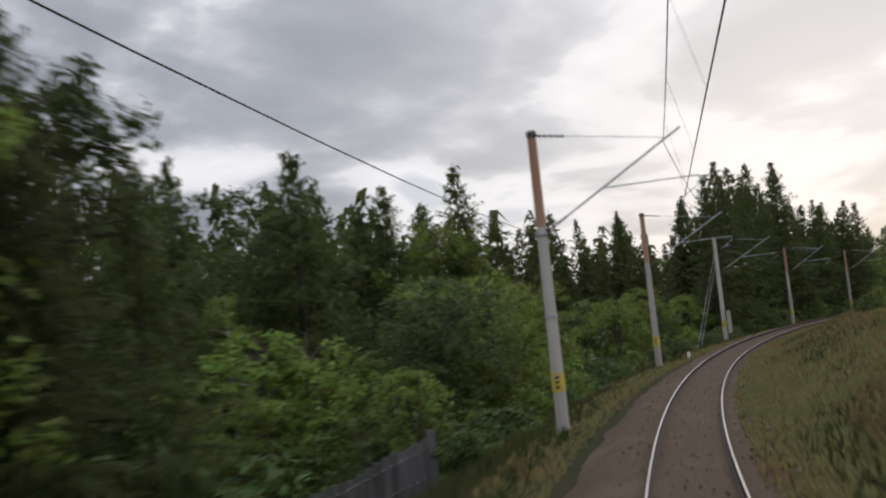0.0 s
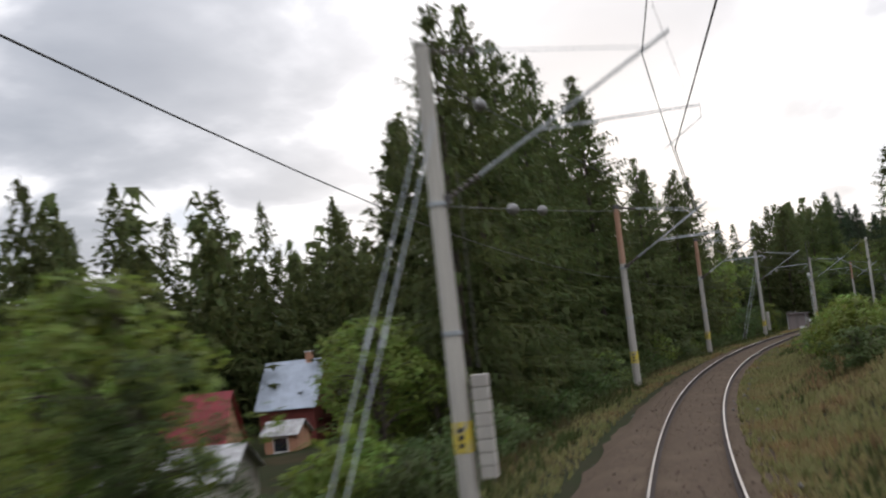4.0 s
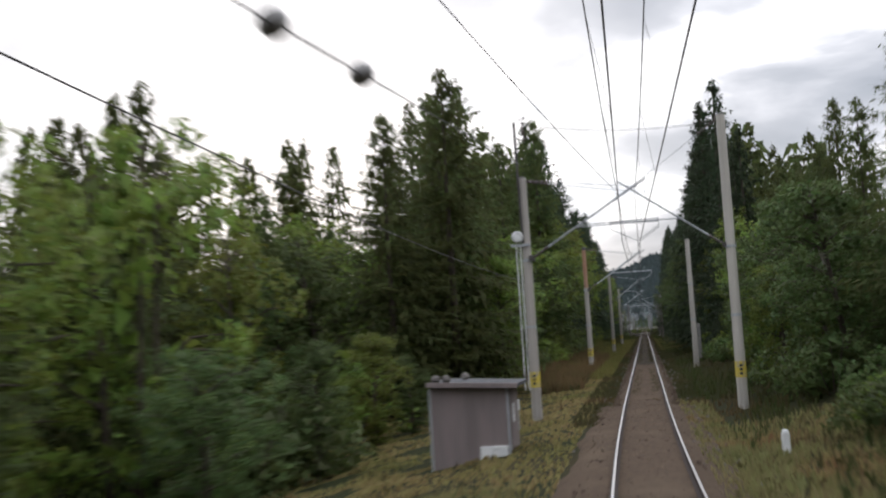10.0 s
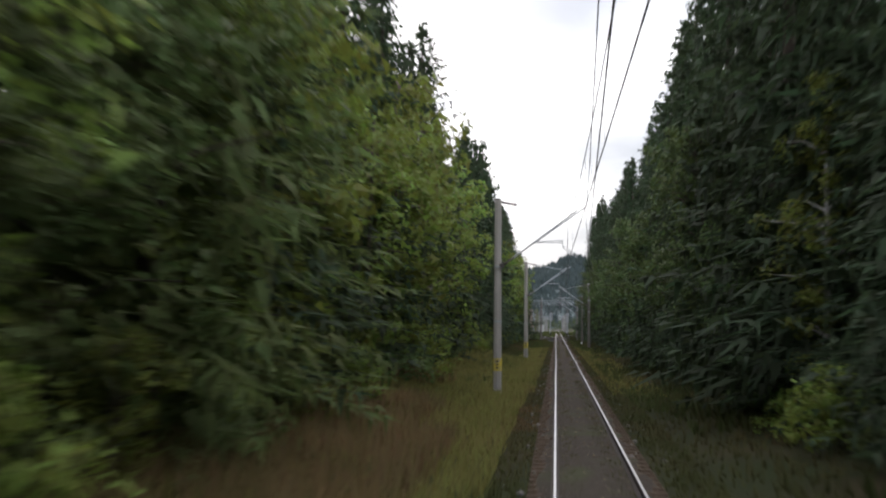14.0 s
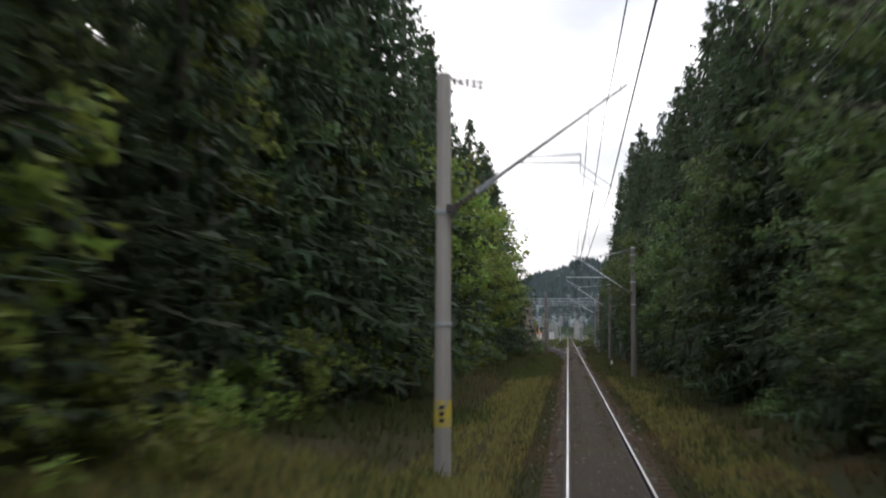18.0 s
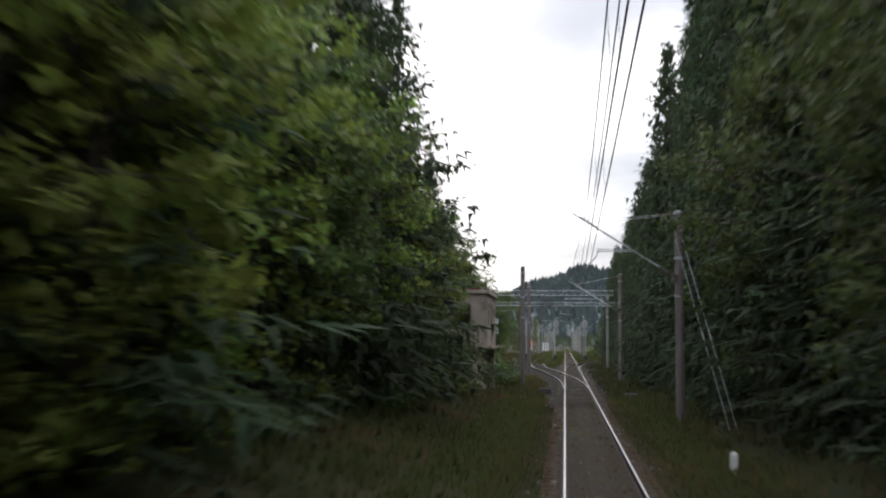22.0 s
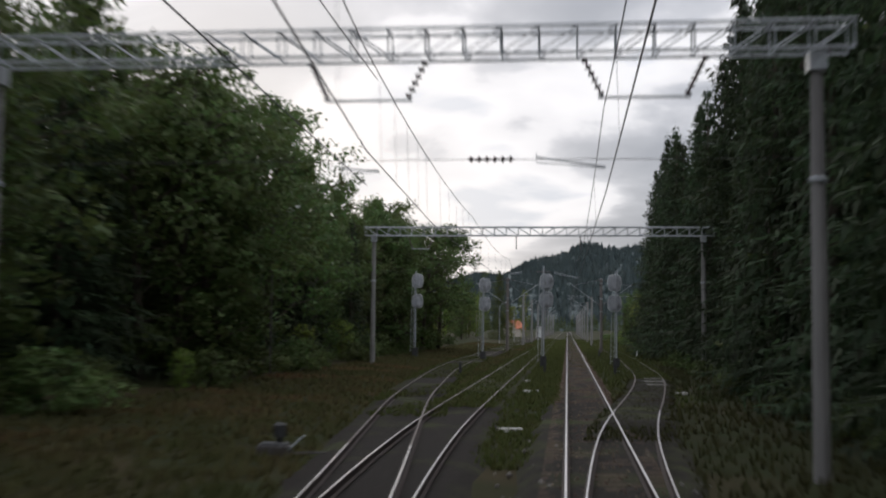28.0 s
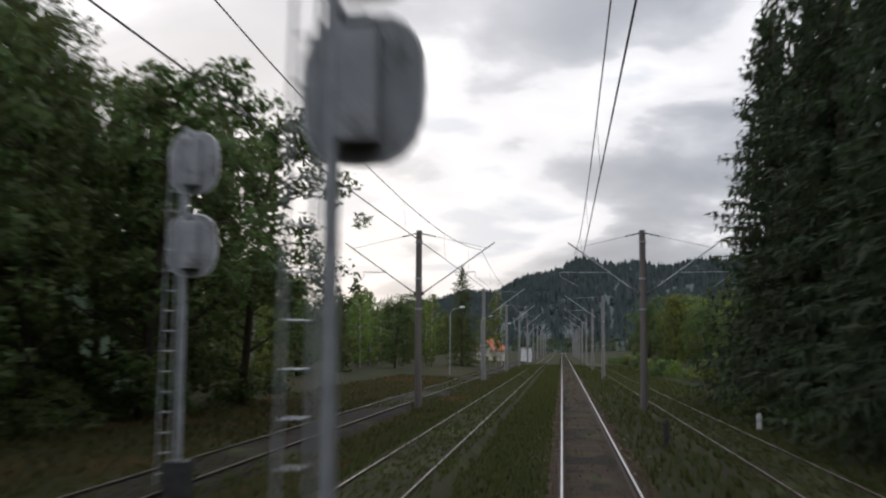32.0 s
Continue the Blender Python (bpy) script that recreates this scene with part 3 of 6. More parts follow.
bed("ballast_bed", list(np.arange(-60, 224, 1.0)), lambda s: 0.0, 1.55, M_BALLAST, top=-0.172, label="dusty brown crushed stone under the running line")
bed("ballast_bed", list(np.arange(223, 263, 1.0)), lambda s: 0.0, 1.0, M_BALLAST, top=-0.170, label="brown crushed stone with grass along its edges")
bed("ballast_bed", list(np.arange(262, 446, 1.0)), lambda s: 0.0, 0.98, M_BALLASTGREY, top=-0.168, label="grey-brown crushed stone with grass along its edges")
bed("ballast_bed", list(np.arange(445, 549, 1.0)), lambda s: 0.0, 1.4, M_BALLASTDARK, top=-0.178, label="dark oily crushed stone of the switches")
bed("ballast_bed", list(np.arange(548, 640, 1.0)) + list(np.arange(640, 1240, 10.0)), lambda s: 0.0, 1.0, M_BALLASTDARK, "dark crushed stone of the station line")
bed("ballast_bed", list(np.arange(462, 552, 2.0)), lambda s: -TRACK3(s), 1.25, M_BALLASTDARK, "dark crushed stone under the loop switch", False, -0.20)
bed("ballast_bed", list(np.arange(504, 552, 2.0)), lambda s: -TRACK2(s), 1.2, M_BALLASTDARK, "dark crushed stone of the second track", False, -0.205)
bed("ballast_bed", list(np.arange(550, 640, 2.0)) + [700, 800, 1000, 1240], lambda s: -TRACK2(s), 1.1, M_BEDGRASS, "weedy ballast of the second track", False, -0.05)
bed("ballast_bed", list(np.arange(550, 640, 2.0)) + [700, 800, 1000, 1100], lambda s: -TRACK3(s), 1.1, M_BALLASTDARK, "dark weedy ballast of the loop track", False, -0.07)
bed("ballast_bed", list(np.arange(512, 538, 2.0)), lambda s: TRACK4(s), 1.2, M_BALLASTDARK, "dark crushed stone under the siding switch", False, -0.202)
bed("ballast_bed", list(np.arange(536, 571, 2.0)), lambda s: TRACK4(s), 1.0, M_BALLASTDARK, "dark trodden ballast of the siding", False, -0.055)
bed("ballast_bed", list(np.arange(568, 640, 2.0)) + [700, 800, 1000, 1100], lambda s: TRACK4(s), 1.1, M_BEDGRASS, "weedy ballast of the siding", False, -0.05)

# ---- plants


def triangles(points):
    """Vertices and faces from an array of triangles (n, 3, 3)."""
    p = np.asarray(points, np.float32).reshape(-1, 3)
    return p, np.arange(len(p), dtype=np.int32).reshape(-1, 3)


def soften(me, normals):
    """Foliage is shaded as a soft mass: its normals point out of the crown."""
    n = np.asarray(normals, np.float32)
    n = n / np.maximum(1e-6, np.linalg.norm(n, axis=1, keepdims=True))
    at = me.attributes.new("custom_normal", "FLOAT_VECTOR", "POINT")
    at.data.foreach_set("vector", n.ravel())
    return me


def face_out(tri, out):
    """Turns each triangle so that its front faces along out; returns triangles and blended vertex normals."""
    g = np.cross(tri[:, 1] - tri[:, 0], tri[:, 2] - tri[:, 0])
    g /= np.maximum(1e-9, np.linalg.norm(g, axis=1, keepdims=True))
    flip = (g * out).sum(1) < 0
    tri[flip] = tri[flip][:, [0, 2, 1]]
    g[flip] *= -1
    return tri, np.repeat(out + 0.55 * g, 3, axis=0)


def spruce_meshes(seed, height, radius, whorls, per, twigs, droop=0.3, fill=0.7, bulk=1.0, inner=1.0, big=1.0, needles=None):
    """A spruce: tapered trunk, whorls of drooping arms with upturned tips, combed side twigs, hanging sprays and dense inner skirts."""
    r = random.Random(seed)
    trunk = Solid().tube([(0, 0, -0.5), (0.02, 0, height * 0.3), (0, 0.03, height * 0.7), (0, 0, height * 0.98)], height * 0.012 + 0.03, 6, 0.015)
    tri = []
    lobe, phase = r.uniform(0.05, 0.13), r.uniform(0, 6.28)
    down = Vector((0, 0, -1))
    for w_ in range(whorls):
        u = min(0.985, max(0.0, (w_ + r.uniform(-0.25, 0.25)) / whorls))
        weak = r.uniform(0.84, 1.12)
        level = height * (0.02 + 0.975 * u)
        gap = height / whorls
        reach = radius * (1 - u) ** fill * min(1.0, 0.82 + u * 1.8) * weak
        # short inner sprays that close the crown round the trunk
        for k in range(int((8 + 30 * reach / radius) * inner)):
            a, q = r.uniform(0, 6.283), reach * math.sqrt(r.uniform(0.03, 0.42))
            d, side = Vector((math.cos(a), math.sin(a), 0)), Vector((-math.sin(a), math.cos(a), 0))
            b = d * q + Vector((0, 0, level + gap * r.uniform(-0.2, 1.2) - 0.25 * q))
            wd = (d * r.uniform(-0.6, 0.6) + side * r.uniform(0.5, 1.0) + down * r.uniform(-0.4, 0.4)) * r.uniform(0.10, 0.2) * big
            tri.append((b - wd, b + wd, b + d * r.uniform(0.05, 0.4) * big + down * r.uniform(0.3, 0.6) * big))
        for k in range(max(4, int(per * (0.75 + 0.3 * u)))):
            h = level + r.uniform(-0.5, 0.5) * gap
            a = r.uniform(0, 6.283)
            length = max(0.2, reach * (1 + lobe * math.sin(2 * a + phase + 3 * u)) * r.uniform(0.74, 1.16))
            d = Vector((math.cos(a), math.sin(a), 0))
            side = Vector((-d.y, d.x, 0))
            rise = 0.62 * u * u + 0.06
            sink = droop * (1.0 - u) * r.uniform(1.0, 1.9)
            lift = 0.30 * (1 - u)

            def on(t):
                return Vector((d.x * length * t, d.y * length * t, h + length * (rise * t - sink * t * t + lift * t ** 4)))

            wd = (0.022 + 0.008 * length) * bulk
            tri.append((on(0.1) + side * wd, on(0.1) - side * wd, on(0.7)))
            tri.append((on(0.55) + side * wd * 1.5, on(0.55) - side * wd * 1.5, on(1.06)))
            m = max(2, int(twigs * (0.35 + 0.85 * length / radius)))
            for q in range(m):
                t = 0.2 + 0.78 * (q + r.random()) / m
                b = on(t)
                run = length * 0.8 / m
                for sg in (-1, 1):
                    ln = (length * 0.30 * (1.08 - t) ** 0.7 + 0.14) * r.uniform(0.7, 1.25)
                    tip = b + side * (sg * ln * r.uniform(0.55, 0.95)) + d * ln * r.uniform(0.4, 0.85) + down * ln * r.uniform(0.05, 0.55)
                    w2 = (d * 0.8 + Vector((0, 0, r.uniform(-0.5, 0.5)))) * min(0.16, 0.028 + 0.22 * run) * bulk
                    tri.append((b - w2, b + w2, tip))
                ln = r.uniform(0.22, 0.58) * (0.5 + length * 0.13)
                w3 = (d * r.uniform(-1, 1) + side * r.uniform(-1, 1)) * min(0.15, 0.04 + 0.2 * run) * bulk
                tri.append((b - w3, b + w3, b + d * r.uniform(-0.05, 0.12) + down * ln))
    top = Vector((0, 0, height))
    for a in range(3):
        d = Vector((math.cos(a * 2.1), math.sin(a * 2.1), 0)) * 0.06
        tri.append((top - Vector((0, 0, 1.1)) - d, top - Vector((0, 0, 1.1)) + d, top + Vector((0, 0, 0.2))))
    tri = np.array([[tuple(p) for p in t] for t in tri])
    mid = tri.mean(1)
    out = mid * np.array([1, 1, 0])
    out = out / np.maximum(0.3, np.linalg.norm(out, axis=1, keepdims=True)) * 0.8 + np.array([0, 0, 0.62])
    tri, nrm = face_out(tri, out)
    v, f = triangles(tri)
    return trunk.mesh("trunk", M_BARK, True), soften(array_mesh("crown", v, f, needles or M_SPRUCE), nrm)


def leaf_cloud(name, rng, centres, radii, per, size, mat, flat=0.8):
    """Small leaves scattered in clumps."""
    n = len(centres) * per
    c = np.repeat(centres, per, axis=0)
    rad = np.repeat(radii, per)
    d = rng.normal(size=(n, 3))
    d /= np.linalg.norm(d, axis=1, keepdims=True)
    pos = c + d * (rad * rng.uniform(0.15, 1.0, n) ** 0.6)[:, None] * np.array([1, 1, flat])
    inner = rng.random(n) < 0.08
    pos[inner] *= np.array([0.45, 0.45, 0.95])
    nrm = d * 0.6 + rng.normal(size=(n, 3)) * 0.6 + np.array([0, 0, 0.5])
    nrm /= np.linalg.norm(nrm, axis=1, keepdims=True)
    a = np.cross(nrm, rng.normal(size=(n, 3)))
    a /= np.linalg.norm(a, axis=1, keepdims=True)
    b = np.cross(nrm, a)
    sz = (size * rng.uniform(0.6, 1.35, n) * np.where(inner, 2.2, 1.0))[:, None]
    tri = np.stack([pos - a * sz - b * sz * 0.1, pos + a * sz * 0.2 - b * sz * 0.62, pos + a * sz * 0.75 + b * sz * 0.5], 1)
    crown = np.array([0, 0, centres[:, 2].max() * 0.45])
    out = (pos - crown) / max(0.5, float(np.abs(centres[:, :2]).max())) * 0.5 + d * 0.45 + np.array([0, 0, 0.45])
    tri, soft_n = face_out(tri, out)
    v, f = triangles(tri)
    return soften(array_mesh(name, v, f, mat), soft_n)


def broadleaf_meshes(seed, height, radius, clumps, per, leaf, mat, bark, first=0.18, columnar=1.0, stems=1):
    """A broad-leaved tree: trunk with forked limbs and leaf clumps with gaps."""
    r, rng = random.Random(seed), np.random.default_rng(seed)
    wood = Solid()
    centres, radii = [], []
    for st in range(stems):
        lean = Vector((r.uniform(-0.10, 0.10), r.uniform(-0.10, 0.10), 0)) * height
        off = Vector((r.uniform(-0.4, 0.4), r.uniform(-0.4, 0.4), 0)) if stems > 1 else Vector((0, 0, 0))
        axis = [off + Vector((0, 0, -0.4)), off + lean * 0.25 + Vector((0, 0, height * 0.35)), off + lean * 0.6 + Vector((0, 0, height * 0.65)), off + lean + Vector((0, 0, height * 0.95))]
        wood.tube(axis, (0.012 * height + 0.03) / (1 if stems == 1 else 1.5), 6, 0.02)
        for k in range(clumps // stems):
            u = first + (1 - first) * r.random() ** 0.85
            base = axis[0].lerp(axis[1], u / 0.37) if u < 0.37 else (axis[1].lerp(axis[2], (u - 0.37) / 0.32) if u < 0.69 else axis[2].lerp(axis[3], (u - 0.69) / 0.31))
            env = radius * (math.sin(math.pi * min(1, max(0.04, (u - first * 0.6) / (1.04 - first * 0.6)))) ** 0.6) * columnar
            a = r.uniform(0, 6.283)
            out = env * r.uniform(0.35, 1.08)
            tip = base + Vector((math.cos(a) * out, math.sin(a) * out, out * r.uniform(-0.05, 0.4)))
            tip.z = min(tip.z, height)
            if k % 3 == 0:
                wood.tube([base - Vector((0, 0, out * 0.2)), base.lerp(tip, 0.5) + Vector((0, 0, 0.1)), tip], 0.012 + 0.004 * height, 4, 0.008, False)
            centres.append(tuple(tip))
            radii.append(r.uniform(0.32, 0.62) * (0.45 + radius * 0.24))
    return wood.mesh("trunk", bark, True), leaf_cloud("crown", rng, np.array(centres), np.array(radii), per, leaf, mat)


def bush_mesh(seed, height, radius, clumps, per, leaf, mat):
    r, rng = random.Random(seed), np.random.default_rng(seed)
    centres, radii = [], []
    for k in range(clumps):
        a, q, u = r.uniform(0, 6.283), r.random() ** 0.5, r.random()
        env = radius * (1 - 0.55 * u * u)
        centres.append((math.cos(a) * q * env, math.sin(a) * q * env, height * (0.08 + 0.85 * u * (1 - 0.35 * q))))
        radii.append(r.uniform(0.25, 0.5) * (0.4 + radius * 0.35))
    leaves = leaf_cloud("foliage", rng, np.array(centres), np.array(radii), per, leaf, mat)
    stems = Solid()
    for k in range(6):
        a = r.uniform(0, 6.283)
        stems.tube([(0.08 * math.cos(a), 0.08 * math.sin(a), -0.3), (radius * 0.35 * math.cos(a), radius * 0.35 * math.sin(a), height * 0.7)], 0.03, 4, 0.008, False)
    return stems.mesh("wood", M_BARK, True), leaves


SPRUCES = [spruce_meshes(k, 16.0, rad, wh, per, 11, dr, fl, 0.74, 1.2, 0.85) for k, (rad, wh, per, dr, fl) in enumerate([(4.1, 31, 11, 0.34, 0.72), (3.7, 32, 11, 0.40, 0.68), (4.5, 30, 11, 0.30, 0.76), (3.9, 31, 11, 0.36, 0.66)])]
SPRUCES_EDGE = [spruce_meshes(10 + k, 16.0, rad, wh, 9, 7, dr, fl, 0.8, 1.1, 0.75, M_SPRUCESHADE) for k, (rad, wh, dr, fl) in enumerate([(3.0, 34, 0.38, 0.70), (2.7, 35, 0.44, 0.66), (3.4, 33, 0.34, 0.76)])]
SPRUCES_THIN = [spruce_meshes(20 + k, 16.0, rad, 26, 7, 5.5, 0.32, fl, 1.25, 0.8, 1.25) for k, (rad, fl) in enumerate(((4.0, 0.74), (4.4, 0.80), (3.6, 0.68)))]
SPRUCES_FAR = [spruce_meshes(30 + k, 16.0, rad, 14, 4, 1.4, 0.3, 0.76, 3.6, 0.5, 2.6) for k, rad in enumerate((3.8, 4.4, 3.4))]
BROADS = [broadleaf_meshes(40 + k, 11.0, rad, 120, 58, lf, mt, M_BARK, fr) for k, (rad, lf, mt, fr) in enumerate([(3.4, 0.125, M_LEAF, 0.05), (3.0, 0.12, M_LEAF, 0.04), (3.8, 0.13, M_LEAFDARK, 0.08), (3.2, 0.125, M_LEAFDARK, 0.05)])]
BIRCHES = [broadleaf_meshes(60 + k, 14.0, 2.6, 112, 44, 0.125, M_LEAF, M_BIRCH, 0.08, 0.9) for k in range(2)]
SAPLINGS = [broadleaf_meshes(70 + k, 6.0, 1.9, 76, 36, 0.105, M_LEAF, M_BARK, 0.04, 0.95, 3) for k in range(2)]
BUSHES = [bush_mesh(80 + k, h, rd, 48, 28, lf, mt) for k, (h, rd, lf, mt) in enumerate([(2.4, 1.7, 0.10, M_LEAF), (1.8, 1.5, 0.095, M_LEAFDARK), (3.0, 1.9, 0.11, M_LEAF), (2.2, 1.9, 0.10, M_LEAFDARK)])]

KINDS = {
    "spruce": (SPRUCES, "spruce_tree", "dark green spruce with drooping branches at the forest edge", "tree", 16.0, ("trunk", "crown")),
    "edge": (SPRUCES_EDGE, "spruce_tree", "tall narrow spruce in the forest wall, needles darkened as in shade", "tree", 16.0, ("trunk", "crown")),
    "broad": (BROADS, "broadleaf_tree", "leafy green broad-leaved tree beside the line", "tree", 11.0, ("trunk", "crown")),
    "alder": (BROADS[2:], "broadleaf_tree", "dark green broad-leaved tree at the station edge", "tree", 11.0, ("trunk", "crown")),
    "birch": (BIRCHES, "birch_tree", "tall slender birch with pale trunk and light foliage", "tree", 14.0, ("trunk", "crown")),
    "sapling": (SAPLINGS, "young_tree", "bright green many-stemmed young tree", "tree", 6.0, ("trunk", "crown")),
    "shrub": (BUSHES[1::2], "bush", "dark green bush in the growth under the trees", "bush", 2.3, ("wood", "foliage")),
    "bush": (BUSHES, "bush", "rounded green bush in the trackside growth", "bush", 2.3, ("wood", "foliage")),
}


BACKGROUND = {"thin": [], "far": []}
FAR_SETS = {"thin": SPRUCES_THIN, "far": SPRUCES_FAR}


def plant(kind, s, lat, height, rnd, wide=1.0):
    if kind in BACKGROUND:
        BACKGROUND[kind].append((place(s, lat, float(land(s, lat)) - 0.1), height / 16.0, wide, rnd.uniform(0, 6.28), rnd.randrange(3)))
        return None
    meshes, name, label, category, own, names = KINDS[kind]
    pair = meshes[rnd.randrange(len(meshes))]
    k = height / own
    ob = thing(name, foot(s, lat, rnd.uniform(0, 360), 0.05) @ Matrix.Diagonal((k * wide, k * wide, k, 1)), label, category, "trackside growth" if kind in ("bush", "shrub") else "forest trees")
    for nm, me in zip(names, pair):
        part(nm, me, None, ob)
    return ob


def join_background(kind, name, label):
    """The trees that stand behind the front rows, as one object."""
    vs, ns, shapes = [], [], []
    for _, crown in FAR_SETS[kind]:
        co = np.empty(len(crown.vertices) * 3, np.float32)
        crown.vertices.foreach_get("co", co)
        no = np.empty(len(crown.vertices) * 3, np.float32)
        crown.attributes["custom_normal"].data.foreach_get("vector", no)
        shapes.append((co.reshape(-1, 3), no.reshape(-1, 3)))
    for at, k, wide, turn, which in BACKGROUND[kind]:
        co, no = shapes[which]
        c, sn = math.cos(turn), math.sin(turn)
        kw = k * wide
        vs.append(np.stack([(co[:, 0] * c - co[:, 1] * sn) * kw + at.x, (co[:, 0] * sn + co[:, 1] * c) * kw + at.y, co[:, 2] * k + at.z], -1))
        ns.append(np.stack([no[:, 0] * c - no[:, 1] * sn, no[:, 0] * sn + no[:, 1] * c, no[:, 2]], -1))
    v = np.concatenate(vs)
    me = soften(array_mesh(name, v, np.arange(len(v), dtype=np.int32).reshape(-1, 3), M_SPRUCE), np.concatenate(ns))
    lump(name, me, label, "forest", "stuff")


def belt(s0, s1, lat0, lat1, step, kinds, h0, h1, seed, wide=1.0):
    """Plants along the line between two offsets, unevenly spaced."""
    r = random.Random(seed)
    s = s0
    while s < s1:
        plant(r.choice(kinds), s + r.uniform(-0.3, 0.3) * step, r.uniform(lat0, lat1), r.uniform(h0, h1), r, wide * r.uniform(0.85, 1.2))
        s += step * r.uniform(0.75, 1.25)

# ---- growth along the line, left side
# curve: garden trees and bushes below the embankment
belt(40, 70, -14.5, -9, 3.4, ["bush", "bush", "sapling"], 3.4, 5.0, 101, 1.3)
belt(30, 46, -25, -19, 2.8, ["sapling", "bush", "broad"], 4.5, 7.5, 94, 1.2)
belt(38, 88, -8.4, -6.0, 3.4, ["bush"], 1.6, 2.7, 102, 1.2)
belt(-6, 84, -24, -15, 3.6, ["broad", "sapling", "broad"], 5.5, 8.0, 103)
belt(12, 33, -17, -13, 2.6, ["broad", "broad", "spruce"], 13.0, 17.0, 104, 0.95)
belt(10, 30, -24, -18, 4.0, ["spruce", "broad"], 12.0, 16.0, 99)
belt(36, 64, -34, -24, 5.0, ["birch", "spruce", "broad"], 10.0, 14.0, 109)
belt(46, 84, -33, -24, 4.5, ["spruce", "broad", "spruce", "spruce"], 17.5, 21.5, 96, 1.0)
belt(84, 104, -46, -34, 5.0, ["spruce"], 15.0, 19.0, 90, 0.95)
belt(-20, 215, -64, -54, 3.2, ["thin"], 17.0, 27.0, 105)
belt(-20, 215, -72, -62, 4.0, ["thin"], 12.0, 20.0, 91)
belt(-20, 230, -80, -66, 2.4, ["far"], 20.0, 27.0, 106, 1.1)
belt(84, 97, -13.5, -9.0, 2.4, ["sapling", "broad"], 5.5, 7.5, 107)
belt(84, 108, -10, -7.2, 3.4, ["bush"], 1.8, 3.0, 87)
belt(70, 106, -40, -24, 3.6, ["sapling", "broad", "bush"], 3.5, 5.0, 108)
belt(46, 72, -18, -10.5, 2.4, ["broad", "sapling"], 7.8, 10.2, 98, 1.1)
belt(70, 103, -26, -14, 2.2, ["broad", "sapling", "broad"], 7.5, 10.0, 93, 1.15)
for s_, l_, h_ in ((113, -11.0, 6.6), (116.5, -12.4, 7.4), (120, -14.0, 7.6), (114.5, -9.4, 4.6)):
    plant("sapling", s_, l_, h_, random.Random(int(s_)), 1.12)
belt(60, 250, -68, -56, 1.8, ["far"], 7.0, 12.0, 88, 1.3)
for s_, l_, h_ in ((84, -22, 21.5), (79, -26, 20.0), (88, -27, 19.5)):
    plant("spruce", s_, l_, h_, random.Random(int(s_)), 1.1)
belt(74, 100, -24, -13, 3.2, ["sapling", "bush"], 3.0, 4.6, 97, 1.2)
# tall spruces in the second half of the curve
belt(123, 153, -10.6, -8.8, 4.2, ["spruce"], 19.0, 23.0, 110, 0.9)
belt(164, 184, -10.6, -8.8, 4.2, ["spruce"], 17.0, 21.0, 89, 0.9)
for s_, l_, h_ in ((186.5, -11.0, 14.5), (181.5, -14.0, 18.0), (193, -14.0, 11.0), (190, -17.0, 15.0)):
    plant("spruce", s_, l_, h_, random.Random(int(s_)), 1.05)
belt(129, 160, -17, -13, 3.0, ["thin"], 18.0, 22.0, 111, 1.0)
belt(160, 178, -17, -13, 3.6, ["thin"], 17.0, 20.5, 116, 1.0)
belt(100, 182, -7.2, -5.8, 3.6, ["shrub", "shrub", "bush", "shrub"], 1.6, 3.0, 112)
belt(158, 178, -26, -19, 4.4, ["thin"], 17.0, 21.0, 113)
plant("spruce", 117, -9.0, 18.6, random.Random(5), 0.98)
plant("spruce", 130, -12.6, 19.0, random.Random(3), 0.95)
plant("spruce", 127.5, -11.6, 17.5, random.Random(4), 0.9)
plant("sapling", 189, -9.4, 5.2, random.Random(6), 1.2)
# the mown bank by the hut
belt(190, 246, -21, -14, 2.8, ["broad", "spruce", "sapling", "spruce"], 8.5, 13.0, 120)
belt(192, 262, -30, -21, 2.6, ["thin", "broad", "thin"], 14.0, 18.0, 121)
belt(170, 256, -46, -32, 2.0, ["thin"], 15.5, 20.0, 122, 1.1)
belt(190, 300, -66, -50, 2.6, ["far"], 16.0, 21.0, 125, 1.2)
for s_, l_, h_ in ((246, -10.2, 18.0), (242, -10.8, 17.0), (249.5, -12.8, 18.5), (252, -14.5, 18.0), (257, -17.5, 16.5), (268, -10.6, 18.0), (283, -9.4, 18.5)):
    plant("spruce", s_, l_, h_, random.Random(int(s_)), 1.12)
belt(184, 200, -13.0, -10, 4.0, ["sapling", "bush"], 3.0, 4.5, 124)
# forest cutting
belt(385, 446, -10.0, -8.4, 4.6, ["broad", "sapling"], 9.0, 12.5, 150)
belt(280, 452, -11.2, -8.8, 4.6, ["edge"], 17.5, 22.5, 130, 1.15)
for s_, l_, h_ in ((356, -8.8, 20.5), (362.5, -8.4, 21.5), (369, -9.0, 21.0)):
    plant("edge", s_, l_, h_, random.Random(int(s_)), 1.15)
plant("spruce", 272, -8.0, 20.5, random.Random(8), 0.95)
plant("spruce", 277, -9.6, 19.0, random.Random(9), 1.0)
belt(274, 470, -16.5, -12.5, 3.2, ["far"], 17.0, 21.0, 131, 1.05)
belt(284, 480, -24, -18, 3.6, ["far"], 17.0, 21.0, 132, 1.1)
belt(246, 284, -26, -13, 2.4, ["broad", "sapling", "broad"], 7.0, 10.5, 137, 1.1)
